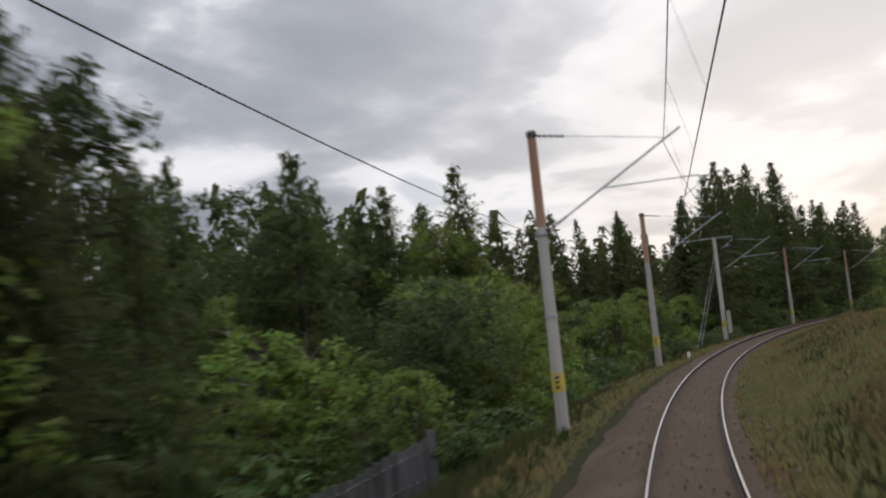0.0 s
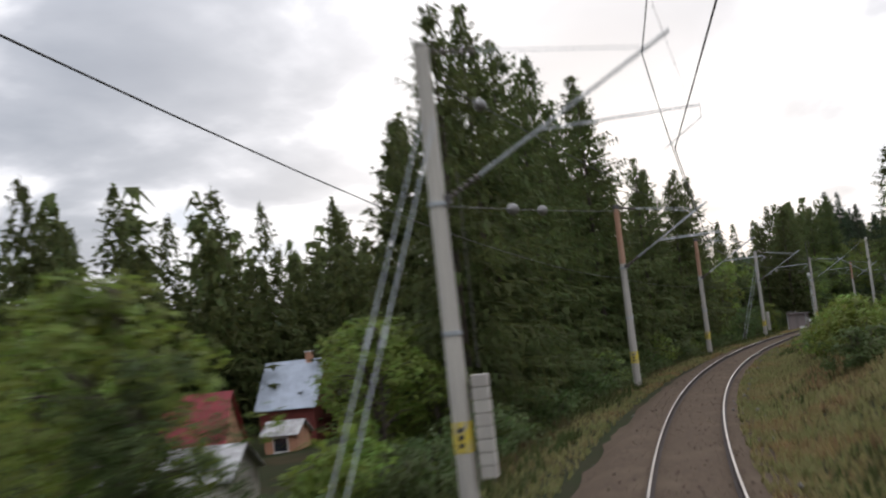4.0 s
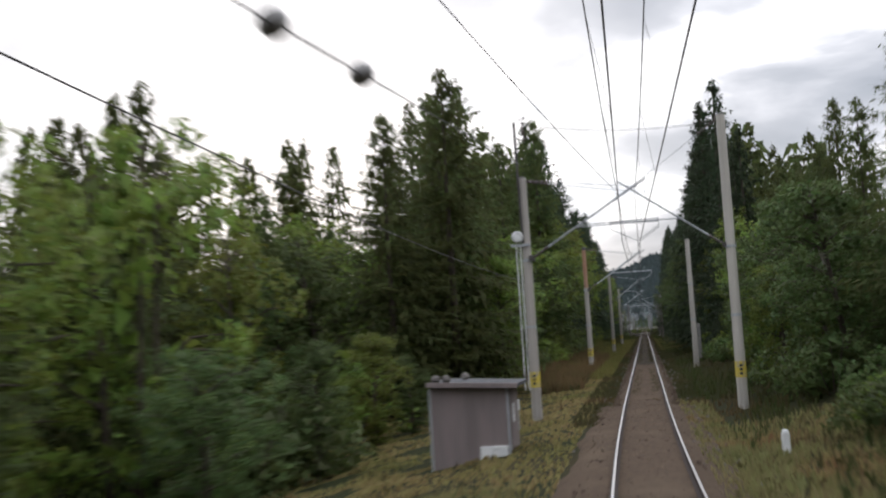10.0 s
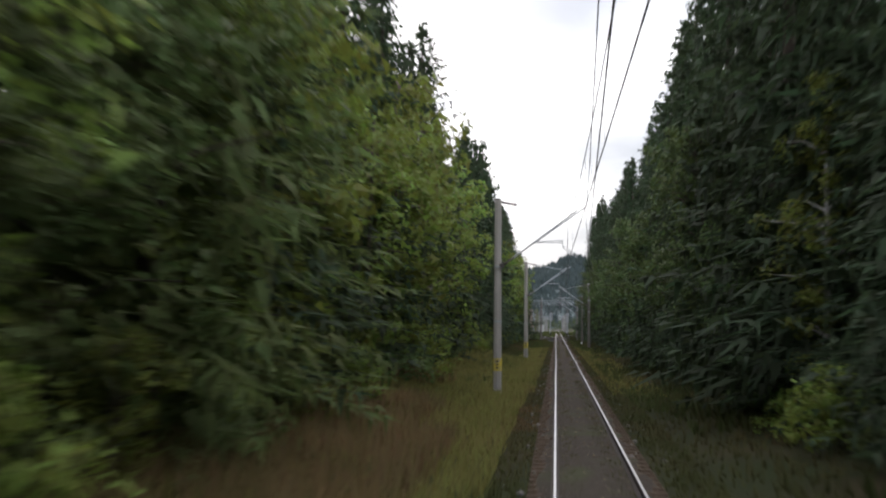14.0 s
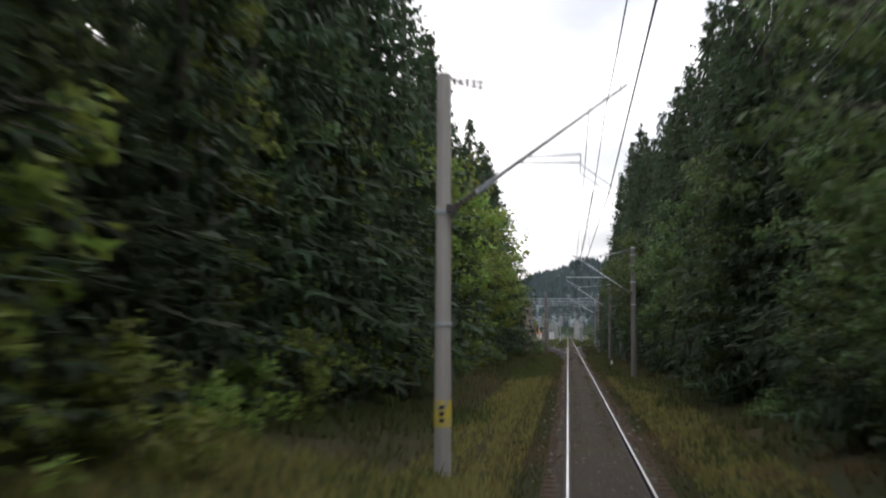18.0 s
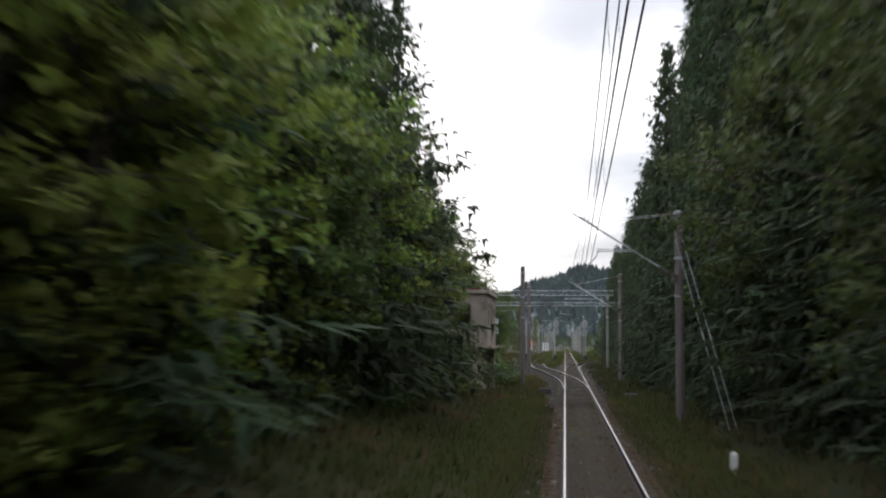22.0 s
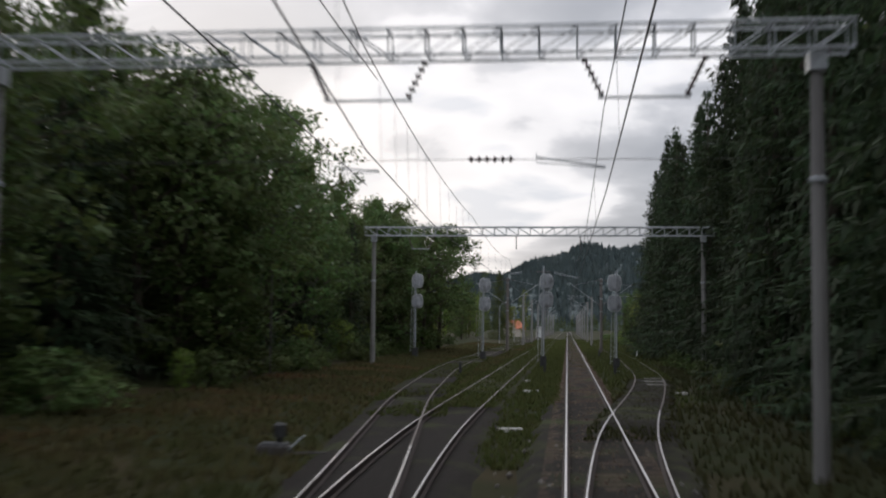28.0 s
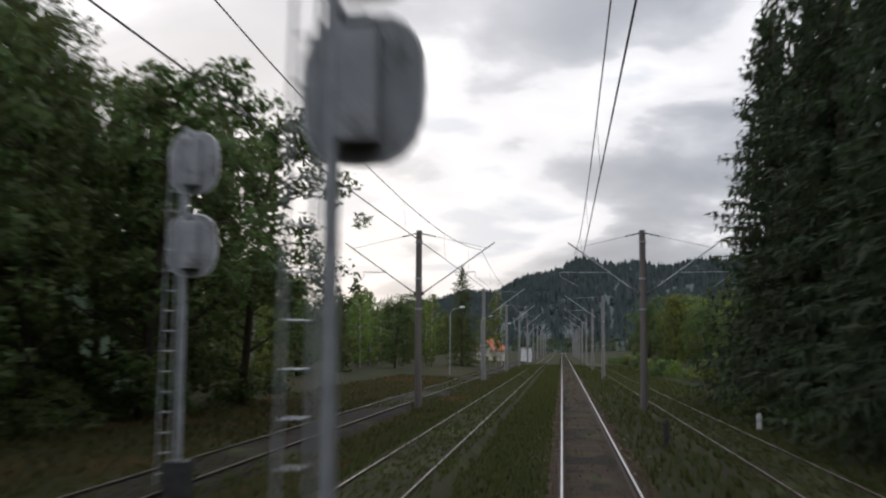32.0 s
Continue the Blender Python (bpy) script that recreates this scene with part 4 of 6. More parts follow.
belt(246, 450, -8.6, -7.0, 4.4, ["bush", "bush", "sapling", "bush"], 1.4, 3.0, 133)
belt(206, 236, -13.0, -9.4, 2.6, ["sapling", "bush", "broad"], 3.2, 5.0, 151, 1.2)
plant("spruce", 237.5, -9.6, 17.5, random.Random(61), 1.2)
plant("spruce", 233.5, -12.0, 15.0, random.Random(62), 1.2)
belt(243, 266, -9.6, -7.2, 2.8, ["alder", "broad"], 6.0, 8.6, 134, 1.1)
belt(264, 300, -9.2, -7.8, 3.6, ["broad", "sapling"], 8.0, 12.0, 135)
belt(298, 440, -9.6, -8.2, 5.0, ["birch", "edge", "broad", "sapling"], 9.0, 14.0, 136)
# around the old signal box and station
for kind_, s_, l_, h_ in (("spruce", 449.0, -8.4, 9.5), ("shrub", 452.2, -7.5, 4.4), ("edge", 471.5, -10.8, 16.5), ("edge", 474.5, -12.6, 18.5), ("broad", 478.0, -10.4, 12.0), ("shrub", 455.5, -7.9, 2.6), ("shrub", 472.0, -5.2, 1.8), ("shrub", 476.5, -5.6, 2.4), ("shrub", 481.0, -6.2, 2.2)):
    plant(kind_, s_, l_, h_, random.Random(int(s_)), 1.0)
belt(442, 456, -12.5, -9.6, 2.6, ["bush", "spruce", "bush"], 3.5, 8.0, 140)
belt(450, 458, -8.6, -6.6, 2.6, ["bush"], 1.0, 1.6, 139)
belt(450, 478, -14, -11.0, 3.2, ["edge", "alder", "edge"], 14.5, 18.5, 141)
belt(478, 500, -15.5, -12.5, 3.2, ["edge", "alder"], 10.0, 13.5, 149)
for kind_, s_, l_, h_ in (("alder", 454.6, -8.0, 6.4), ("shrub", 452.5, -7.0, 2.0), ("shrub", 448.5, -7.2, 1.8), ("alder", 448.0, -9.4, 7.0), ("alder", 469.0, -10.0, 13.5)):
    plant(kind_, s_, l_, h_, random.Random(int(s_)), 1.0)
belt(470, 500, -10.5, -7.8, 3.6, ["shrub", "sapling", "alder"], 2.5, 5.5, 142)
belt(495, 560, -22, -17.5, 3.2, ["alder", "alder", "edge"], 14.5, 18.5, 143)
belt(560, 583, -22, -18.5, 3.2, ["alder", "alder", "edge"], 14.5, 17.5, 138)
belt(584, 606, -22, -18.0, 3.2, ["alder", "alder", "edge"], 11.0, 13.5, 137)
belt(495, 650, -32, -24, 2.2, ["thin"], 15.0, 19.0, 144)
belt(496, 640, -18, -16, 4.4, ["shrub", "shrub", "sapling"], 1.6, 3.2, 145)
belt(602, 630, -19.0, -15.5, 3.6, ["alder", "alder", "edge"], 12.5, 15.5, 146)
belt(640, 760, -34, -18, 4.4, ["alder", "thin", "birch"], 7.0, 11.0, 147)
belt(650, 1000, -60, -36, 4.0, ["far"], 11.0, 16.0, 148)

# ---- right side
belt(0, 190, 7.5, 11.5, 5.0, ["bush"], 1.0, 2.0, 201)
belt(114, 160, 5.2, 6.4, 3.0, ["bush"], 1.6, 2.3, 205, 1.1)
belt(100, 196, 10.5, 16.0, 3.8, ["bush", "bush", "sapling"], 1.8, 3.2, 202)
belt(150, 215, 22, 44, 2.6, ["thin"], 13.5, 19.0, 203)
belt(60, 200, 48, 90, 3.0, ["far"], 14.0, 20.0, 204)
belt(205, 228, 9.2, 11.0, 6.0, ["spruce"], 11.5, 14.5, 209, 1.0)
plant("spruce", 197.5, 8.9, 17.5, random.Random(41), 1.0)
plant("spruce", 193.0, 10.6, 16.0, random.Random(42), 1.0)
belt(230, 264, 9.4, 11.0, 5.0, ["spruce"], 9.5, 12.5, 208, 0.95)
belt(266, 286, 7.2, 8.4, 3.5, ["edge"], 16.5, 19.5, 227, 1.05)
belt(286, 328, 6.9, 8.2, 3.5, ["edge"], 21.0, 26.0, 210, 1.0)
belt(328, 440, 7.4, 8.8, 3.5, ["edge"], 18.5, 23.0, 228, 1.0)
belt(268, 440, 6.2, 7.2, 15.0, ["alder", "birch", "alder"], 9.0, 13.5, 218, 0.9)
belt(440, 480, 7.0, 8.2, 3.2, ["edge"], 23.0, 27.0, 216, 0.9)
belt(228, 264, 13.0, 17.0, 3.6, ["thin"], 10.0, 13.0, 207, 1.0)
belt(268, 300, 11.5, 15.5, 3.2, ["thin"], 14.0, 17.0, 229, 1.05)
belt(300, 480, 11.5, 15.5, 3.2, ["far"], 19.0, 24.0, 211, 1.05)
belt(300, 480, 17, 24, 3.6, ["far"], 18.0, 22.0, 212, 1.1)
belt(206, 266, 19, 26, 3.4, ["thin"], 8.0, 10.5, 206, 1.0)
belt(198, 290, 5.2, 7.0, 4.4, ["bush"], 1.2, 2.8, 213)
belt(290, 440, 6.2, 7.2, 7.0, ["shrub"], 1.0, 2.0, 217)
belt(222, 246, 6.2, 7.6, 3.6, ["alder", "broad"], 5.0, 8.5, 214)
belt(246, 262, 6.6, 7.8, 3.6, ["alder"], 4.0, 6.5, 230)
belt(290, 400, 6.6, 7.6, 9.0, ["alder"], 5.0, 8.0, 215)
belt(480, 562, 8.2, 10.0, 3.6, ["edge"], 20.0, 25.0, 220, 1.0)
belt(562, 590, 11.2, 12.6, 3.4, ["edge"], 24.0, 28.0, 219, 0.95)
belt(590, 640, 9.4, 11.0, 3.6, ["edge"], 19.0, 24.0, 221, 1.0)
belt(462, 650, 14.0, 18.0, 3.2, ["far"], 19.0, 23.5, 221, 1.1)
belt(462, 650, 20, 27, 3.4, ["far"], 19.0, 23.0, 222, 1.1)
belt(470, 640, 7.6, 9.2, 5.0, ["shrub"], 1.0, 2.2, 223)
belt(645, 800, 14, 24, 4.6, ["spruce", "broad", "thin"], 7.0, 13.0, 224)
belt(700, 1000, 26, 50, 4.0, ["far"], 11.0, 16.0, 225)
belt(655, 800, 9, 13, 6.0, ["shrub", "bush"], 1.2, 2.6, 226)

rw_ = random.Random(51)
for k in range(90):
    plant("far", 1238 + rw_.uniform(-12, 30), -110 + k * 2.5, rw_.uniform(7, 12), rw_, 1.2)

# ---- distance: woods on the valley floor and the wooded hill behind the station


def conifer_field(name, pts, heights, mat, label, seed, sides=5):
    """Many small conifers as one mesh: two jagged cones each."""
    rng = np.random.default_rng(seed)
    n = len(pts)
    out = []
    for lo, hi, wide in ((0.02, 0.66, 0.30), (0.38, 1.0, 0.19)):
        ang = rng.uniform(0, 6.28, n)
        for k in range(sides):
            a0, a1 = ang + k * 6.283 / sides, ang + (k + 1) * 6.283 / sides
            w0 = heights * wide * rng.uniform(0.75, 1.25, n)
            tri = np.zeros((n, 3, 3))
            tri[:, 0] = pts + np.stack([np.cos(a0) * w0, np.sin(a0) * w0, heights * lo * rng.uniform(0.7, 1.3, n)], -1)
            tri[:, 1] = pts + np.stack([np.cos(a1) * w0, np.sin(a1) * w0, heights * lo * rng.uniform(0.7, 1.3, n)], -1)
            tri[:, 2] = pts + np.stack([0 * w0, 0 * w0, heights * hi], -1)
            out.append(tri)
    v = np.stack(out, 1).reshape(-1, 3)
    lump(name, array_mesh(name, v, np.arange(len(v), dtype=np.int32).reshape(-1, 3), mat), label, "forest", "stuff")


def hill_height(x, y):
    """The wooded ridge, highest a little right of the line's axis and falling away to the left."""
    ridge = 104 * np.exp(-np.where(x < 90, ((x - 90) / 300.0) ** 2, ((x - 90) / 520.0) ** 2))
    ridge = ridge + 5 * np.sin(x * 0.035 + 1) + 3 * np.sin(x * 0.09 + y * 0.01)
    return ridge * np.clip((y - 1250) / 600.0, 0, 1) ** 0.8 - 3


hx, hy = np.meshgrid(np.linspace(-1500, 1700, 90), np.linspace(1250, 2600, 24), indexing="ij")
hv = np.stack([hx, hy, hill_height(hx, hy)], -1).reshape(-1, 3)
hi = np.arange(hx.size).reshape(hx.shape)
hf = np.stack([hi[:-1, :-1], hi[1:, :-1], hi[1:, 1:], hi[:-1, 1:]], -1).reshape(-1, 4)
lump("hill", array_mesh("hill", hv, hf, M_HILLHAZE, True), "far wooded hill behind the station, coloured blue-green as by haze", "hill", "structure")
rng = np.random.default_rng(9)
px, py = rng.uniform(-420, 560, 9000), rng.uniform(1270, 1960, 9000)
conifer_field("hill_forest", np.stack([px, py, hill_height(px, py) - 1], -1), rng.uniform(7, 13, 9000), M_HILLHAZE, "dense spruce forest covering the far hill, haze tint in its colour", 10)
rf_ = random.Random(12)
for k in range(260):
    plant("far", rf_.uniform(-100, 250), rf_.uniform(-190, -95), rf_.uniform(15, 24), rf_, 1.2)
for k in range(120):
    plant("far", rf_.uniform(0, 230), rf_.uniform(60, 130), rf_.uniform(12, 18), rf_, 1.2)
rng = np.random.default_rng(14)
ws, wl = rng.uniform(-90, 1290, 9000), rng.uniform(25, 235, 9000) * np.where(rng.random(9000) < 0.5, -1, 1)
open_left = (wl < 0) & (((ws < 340) & (wl > -110)) | ((ws > 640) & (wl > -62)))
open_right = (wl > 0) & (((ws < 225) & (wl < 62)) | ((ws > 640) & (wl < 50)))
ok = ~(open_left | open_right)
ws, wl = ws[ok], wl[ok]
conifer_field("valley_forest", places(ws, wl, land(ws, wl) - 0.2), rng.uniform(11, 17, len(ws)), M_FARWOOD, "spruce forest spreading away from the railway", 15)
join_background("thin", "forest_interior", "dark spruce forest standing behind the front row of trees")
join_background("far", "far_woods", "dark conifer woods across the valley")

# ---- overhead line: concrete masts, cantilevers, wires
CONTACT_Z, CARRIER_Z = 5.75, 7.55


def insulator(a, b, sheds=6, r=0.055):
    a, b = Vector(a), Vector(b)
    d = b - a
    n = d.length
    rings = [(0, 0.02)]
    for k in range(sheds):
        t = n * (k + 0.5) / sheds
        rings += [(t - n * 0.22 / sheds, 0.024), (t - n * 0.10 / sheds, r), (t + n * 0.12 / sheds, r * 0.9), (t + n * 0.26 / sheds, 0.024)]
    rings.append((n, 0.02))
    return Solid().lathe(a, d, rings, 8)


STAY_AHEAD = (1.2, 5.5)


def mast(s, lat, reach_side, top=8.35, style="pale", arms=1, stay=False, weights=0, wash=True, band=True, arm_lat=0.0, label=None, both=False, reach=3.3):
    """A concrete mast with cantilever arms over the track; reach_side: 1 when the track lies to its right."""
    q = reach_side
    base = float(land(s, lat))
    m = thing("catenary_mast", stand(s, lat, 0.0), label or "grey concrete overhead-line mast with steel cantilever arm", "mast", "overhead line masts")
    dark = style == "dark"
    body = {"dark": M_CONCRETE_DARK, "grey": M_CONCRETE_GREY}.get(style, M_CONCRETE)
    split = 5.55 if wash and not dark else top
    col = Solid().lathe((0, 0, 0), (0, 0, 1), [(base - 0.4, 0.19), (2.0, 0.178), (split, 0.15)] + ([] if split == top else []), 8)
    part("column", col, body, m)
    if split < top:
        part("column_top", Solid().lathe((0, 0, 0), (0, 0, 1), [(split, 0.149), (top - 0.25, 0.132), (top, 0.13)], 8), M_RUSTWASH, m, "rust-washed upper column")
    part("cap", Solid().lathe((0, 0, 0), (0, 0, 1), [(top - 0.16, 0.15), (top + 0.02, 0.15), (top + 0.05, 0.10)], 8), M_STEELDARK if not dark else M_STEEL, m, "steel mast cap")
    if band:
        part("number_band", Solid().lathe((0, 0, 0), (0, 0, 1), [(0.78, 0.192), (0.80, 0.194), (1.32, 0.190), (1.34, 0.188)], 8), M_YELLOW, m, "yellow painted number band")
        for k in range(3):
            part("number_mark", Solid().box(-0.05, 0.05, -0.205, -0.188, 0.88 + k * 0.14, 0.96 + k * 0.14), M_INK, m, "worn black bar")
    for z in (2.9, 5.3) if not dark else (4.6, 6.1, 7.9):
        part("clamp_band", Solid().lathe((0, 0, 0), (0, 0, 1), [(z, 0.185), (z + 0.01, 0.19), (z + 0.08, 0.19), (z + 0.09, 0.185)], 8), M_STEEL, m)
    for qq in (q, -q) if both else (q,):
        for k in range(arms):
            y = (k - (arms - 1) / 2) * 1.1
            root = Vector((qq * 0.2, y * 0.35, 5.42))
            end = Vector(((-lat + arm_lat if qq == q else qq * reach) + (0.05 if k == 0 else -0.25) * qq, y, CARRIER_Z + 0.12))
            foot_of = root.lerp(end, 0.16)
            arm = part("cantilever", Solid().tube([foot_of, end + (end - foot_of).normalized() * 0.45], 0.032, 7), M_STEEL, m, "galvanised diagonal tube")
            part("insulator", insulator(root, foot_of), M_INSUL, arm, "ribbed brown insulator")
            part("hinge", Solid().box(-0.09 + qq * 0.18, 0.09 + qq * 0.18, y * 0.35 - 0.06, y * 0.35 + 0.06, 5.32, 5.50), M_STEELDARK, arm)
            tie_a, tie_b = Vector((qq * 0.15, y * 0.3, top - 0.12)), end + Vector((0, 0, -0.02))
            tie_m = tie_a.lerp(tie_b, 0.22)
            tie = part("top_tie", Solid().tube([tie_m, tie_b], 0.012, 5), M_STEEL, m, "thin top tie rod")
            part("insulator", insulator(tie_a, tie_m, 5, 0.05), M_INSUL, tie, "ribbed brown insulator")
            reg_a = root.lerp(end, 0.46)
            reg_b = Vector(((-lat + arm_lat if qq == q else qq * reach) + qq * (0.8 if int(s) % 2 else -0.55), y, reg_a.z + 0.02))
            reg = part("registration_tube", Solid().tube([reg_a, reg_b], 0.022, 6), M_STEEL, m, "light horizontal registration tube")
            part("steady_arm", Solid().tube([reg_b, reg_b + Vector((0, 0, -0.22)), Vector(((-lat + arm_lat if qq == q else qq * reach) + 0.1, y, CONTACT_Z + 0.03))], 0.013, 5), M_STEEL, reg)
    if stay:
        for k, dx in enumerate((-0.13, 0.13)):
            top_p, bot = Vector((dx, -0.12, 6.9)), Vector((-q * (1.3 if stay is True else stay[0]) + dx, -5.0 if stay is True else stay[1], base - 0.1))
            g = part("stay_wire", Solid().tube([top_p, bot], 0.014, 5), M_STEEL, m, "pale anchor stay")
            p = top_p.lerp(bot, 0.5)
            part("turnbuckle", Solid().tube([p, p + (bot - top_p).normalized() * 0.4], 0.03, 6), M_STEEL, g)
    if weights:
        qw = q * weights
        wx, wy, count = (0.42, 0.0, 8) if weights > 0 else (0.28, 0.32, 10)
        wt = part("weight_rod", Solid().tube([(qw * wx, wy, 0.4 + count * 0.235), (qw * wx, wy, 5.9)], 0.012, 5), M_STEELDARK, m, "balance weight rod")
        for k in range(count):
            part("weight_block", Solid().box(qw * wx - 0.15, qw * wx + 0.15, wy - 0.14, wy + 0.14, 0.30 + k * 0.235, 0.515 + k * 0.235), M_CONCRETE_GREY if weights < 0 else M_CONCRETE, wt, "stacked concrete balance weight")
    return m


LEFT_MASTS = [(4, -3.7, 1), (35.2, -3.7, 1), (65.5, -3.9, 1), (95.5, -4.0, 1), (127.2, -3.75, 2), (157.5, -3.8, 2), (187.2, -3.9, 2), (221, -3.85, 2), (257, -3.65, 2), (300.1, -3.3, 2), (346.5, -3.38, 2)]
for s, lat, arms in LEFT_MASTS:
    mast(s, lat, 1, arms=arms, stay=s in (95.5, 187.2), weights=1 if s in (95.5, 187.2) else 0, wash=s not in (95.5, 187.2, 221, 300.1, 346.5), arm_lat=0.1,
         label={95.5: "grey concrete anchor mast with stays and balance weights", 187.2: "grey concrete anchor mast with two pale stays and balance weights"}.get(s))
mast(221.0, 3.3, -1, 10.0, arms=1, wash=False)
mast(256.6, 3.42, -1, 8.4, arms=0, weights=-1, wash=False, band=False, label="grey concrete anchor mast with balance weights")
# the next three masts take the dark concrete in place of deep forest shade
mast(395.0, 3.6, -1, 8.4, "dark", arms=2, wash=False, band=False)
mast(438.5, 3.75, -1, 8.0, "dark", arms=2, wash=False, band=False, stay=True, label="grey concrete mast darkened as in shade, with double arms and stays")
mast(485, 3.85, -1, 8.5, "dark", arms=2, wash=False, band=False)
mast(474.3, -3.85, 1, 8.4, "dark", arms=0, wash=False, band=False, label="dark brown concrete mast with steel clamp bands")
mast(493.9, -4.05, 1, 8.2, "dark", arms=0, wash=False, band=False, stay=STAY_AHEAD, label="dark brown concrete anchor mast with stays")
mast(630.5, -7.75, 1, 8.5, "dark", arms=1, wash=False, band=False, arm_lat=-4.4, both=True, label="dark twin-armed mast between station tracks")
mast(631.0, 3.2, -1, 8.5, "dark", arms=1, wash=False, band=False, both=True, label="dark twin-armed mast between station tracks")
for k in range(9):
    s = 672 + k * 36
    mast(s, -7.6 + 0.12 * k, 1, 7.9, "grey", arms=1, wash=False, band=False, arm_lat=-4.4, label="pale concrete station mast in a long row")
    mast(s + 12, 3.3, -1, 7.9, "grey", arms=1, wash=False, band=False, label="pale concrete station mast in a long row")

# wires: contact wire, carrier wire and droppers, support by support
SUPPORTS = [(-60, 0.25), (-30, 0.05), (4, 0.42), (35.2, 0.38), (65.5, 0.42), (95.5, 0.38), (127.2, 0.4), (157.5, 0.36), (187.2, 0.4), (221, 0.2), (257, 0.15), (300.1, -0.15), (346.5, 0.15), (395.3, -0.12), (438.5, 0.24), (484, -0.05), (529.4, 0.1), (580.9, -0.1), (631, 0.0), (684, -0.1), (720, 0.1), (756, -0.1), (792, 0.1), (864, 0), (936, 0), (1008, 0), (1180, 0)]


def overhead(name, supports, label, c_lat=0.0, z_up=0.0):
    o = thing(name, Matrix.Identity(4), label, "overhead wire", "", "structure")
    contact, carrier, drops = [], [], []
    for (s0, l0), (s1, l1) in zip(supports[:-1], supports[1:]):
        a, b = place(s0, c_lat + l0, 0), place(s1, c_lat + l1, 0)
        ca, cb = (place(q, c_lat + l - (0.36 if q < 200 else 0.06), 0) for q, l in ((s0, l0), (s1, l1)))
        span = (b - a).length
        sag = min(1.15, span * span * 0.00042)
        for k in range(12):
            t = k / 12
            p = a.lerp(b, t)
            contact.append(p + Vector((0, 0, CONTACT_Z)))
            carrier.append(ca.lerp(cb, t) + Vector((0, 0, CARRIER_Z + z_up - 4 * sag * t * (1 - t))))
        for t in (0.14, 0.32, 0.5, 0.68, 0.86):
            p = a.lerp(b, t)
            drops.append((p + Vector((0, 0, CONTACT_Z)), ca.lerp(cb, t) + Vector((0, 0, CARRIER_Z + z_up - 4 * sag * t * (1 - t)))))
    part("contact_wire", Solid().tube(contact, 0.012, 5), M_WIRE, o, "grooved contact wire")
    part("carrier_wire", Solid().tube(carrier, 0.011, 5), M_WIRE, o, "sagging carrier wire")
    for a, b in drops:
        part("dropper", Solid().tube([a, b], 0.0035, 4), M_WIRE, o)
    return o


overhead("overhead_line", SUPPORTS, "overhead contact line of thin dark wires with droppers")
overhead("overhead_line", [(346.5, -0.2), (395, -0.25), (438.5, 0.06), (453, -0.1), (484, -0.6), (497.5, -1.83), (524, -4.15), (537, -4.66), (552, -4.8), (580.9, -4.8), (630.5, -4.6), (672, -4.4), (744, -4.45), (816, -4.45), (960, -4.45), (1180, -4.45)], "overhead contact line of the second station track")
overhead("overhead_line", [(187.2, -0.5), (221, -0.42), (257, -0.35), (300.1, 0.6), (346.5, 2.6)], "parallel contact line at the tension overlap", 0.0, 0.12)


def wire(name, pts, r, label, sag=0.0):
    pts = [Vector(p) for p in pts]
    line = []
    for a, b in zip(pts[:-1], pts[1:]):
        for k in range(9):
            t = k / 8
            line.append(a.lerp(b, t) - Vector((0, 0, 4 * sag * t * (1 - t))))
    return lump(name, Solid().tube(line, r, 5).mesh(name, M_WIRE), label, "wire", "structure")


wire("earth_wire", [place(s, lat - 0.28, float(np.interp(s, [4, 35, 65, 95, 127, 180, 221], [5.1, 5.42, 5.25, 5.0, 4.9, 4.8, 4.65]))) for s, lat in [(-30, -3.6)] + [(a, b) for a, b, c in LEFT_MASTS[:8]]], 0.009, "dark earth wire strung from mast to mast", 0.2)


def ball_wire(a, b, spots, r, sag=0.15):
    """An anchor wire with round insulators threaded on it."""
    a, b = Vector(a), Vector(b)
    t = thing("anchor_wire", Matrix.Translation(a), "anchor wire with round grey insulators", "wire")
    d = b - a
    part("strand", Solid().tube([d * (k / 8) - Vector((0, 0, 4 * sag * (k / 8) * (1 - k / 8))) for k in range(9)], 0.012, 5), M_WIRE, t)
    for u in spots:
        c = d * u - Vector((0, 0, 4 * sag * u * (1 - u)))
        rings = [(-r * 1.15, 0.03), (-r * 0.9, r * 0.55), (-r * 0.45, r * 0.92), (0, r), (r * 0.45, r * 0.92), (r * 0.9, r * 0.55), (r * 1.15, 0.03)]
        part("ball_insulator", Solid().lathe(c, d, rings, 14), M_GLASSINS, t, "round grey insulator", True)
    return t


ball_wire(place(95.5, -3.9, 5.3), place(127.2, -3.6, 8.1), (0.20, 0.33), 0.15, 0.05)
ball_wire(place(95.5, -3.8, 7.7), place(127.2, -0.6, 7.6), (0.08,), 0.14)
ball_wire(place(187.2, -3.8, 5.5), place(221, -3.8, 8.8), (0.18, 0.29), 0.16, 0.0)
ball_wire(place(187.2, -3.8, 7.8), place(221, -0.6, 7.7), (0.08,), 0.14)
ball_wire(place(493.9, -4.1, 6.4), place(529.4, -5.2, 5.9), (0.19, 0.31), 0.17, 0.05)
ball_wire(place(493.9, -4.0, 7.9), place(529.4, -5.0, 8.3), (0.08,), 0.16)
wire("feeder_wire", [place(493.9, -4.1, 6.3), place(462, -9.5, 8.2)], 0.03, "thick feeder wire leading off above the trees", 0.1)

wire("jumper_wire", [place(221, -3.7, 10.3), place(221, 3.2, 9.8)], 0.012, "jumper wire strung across the line between two masts", 0.25)

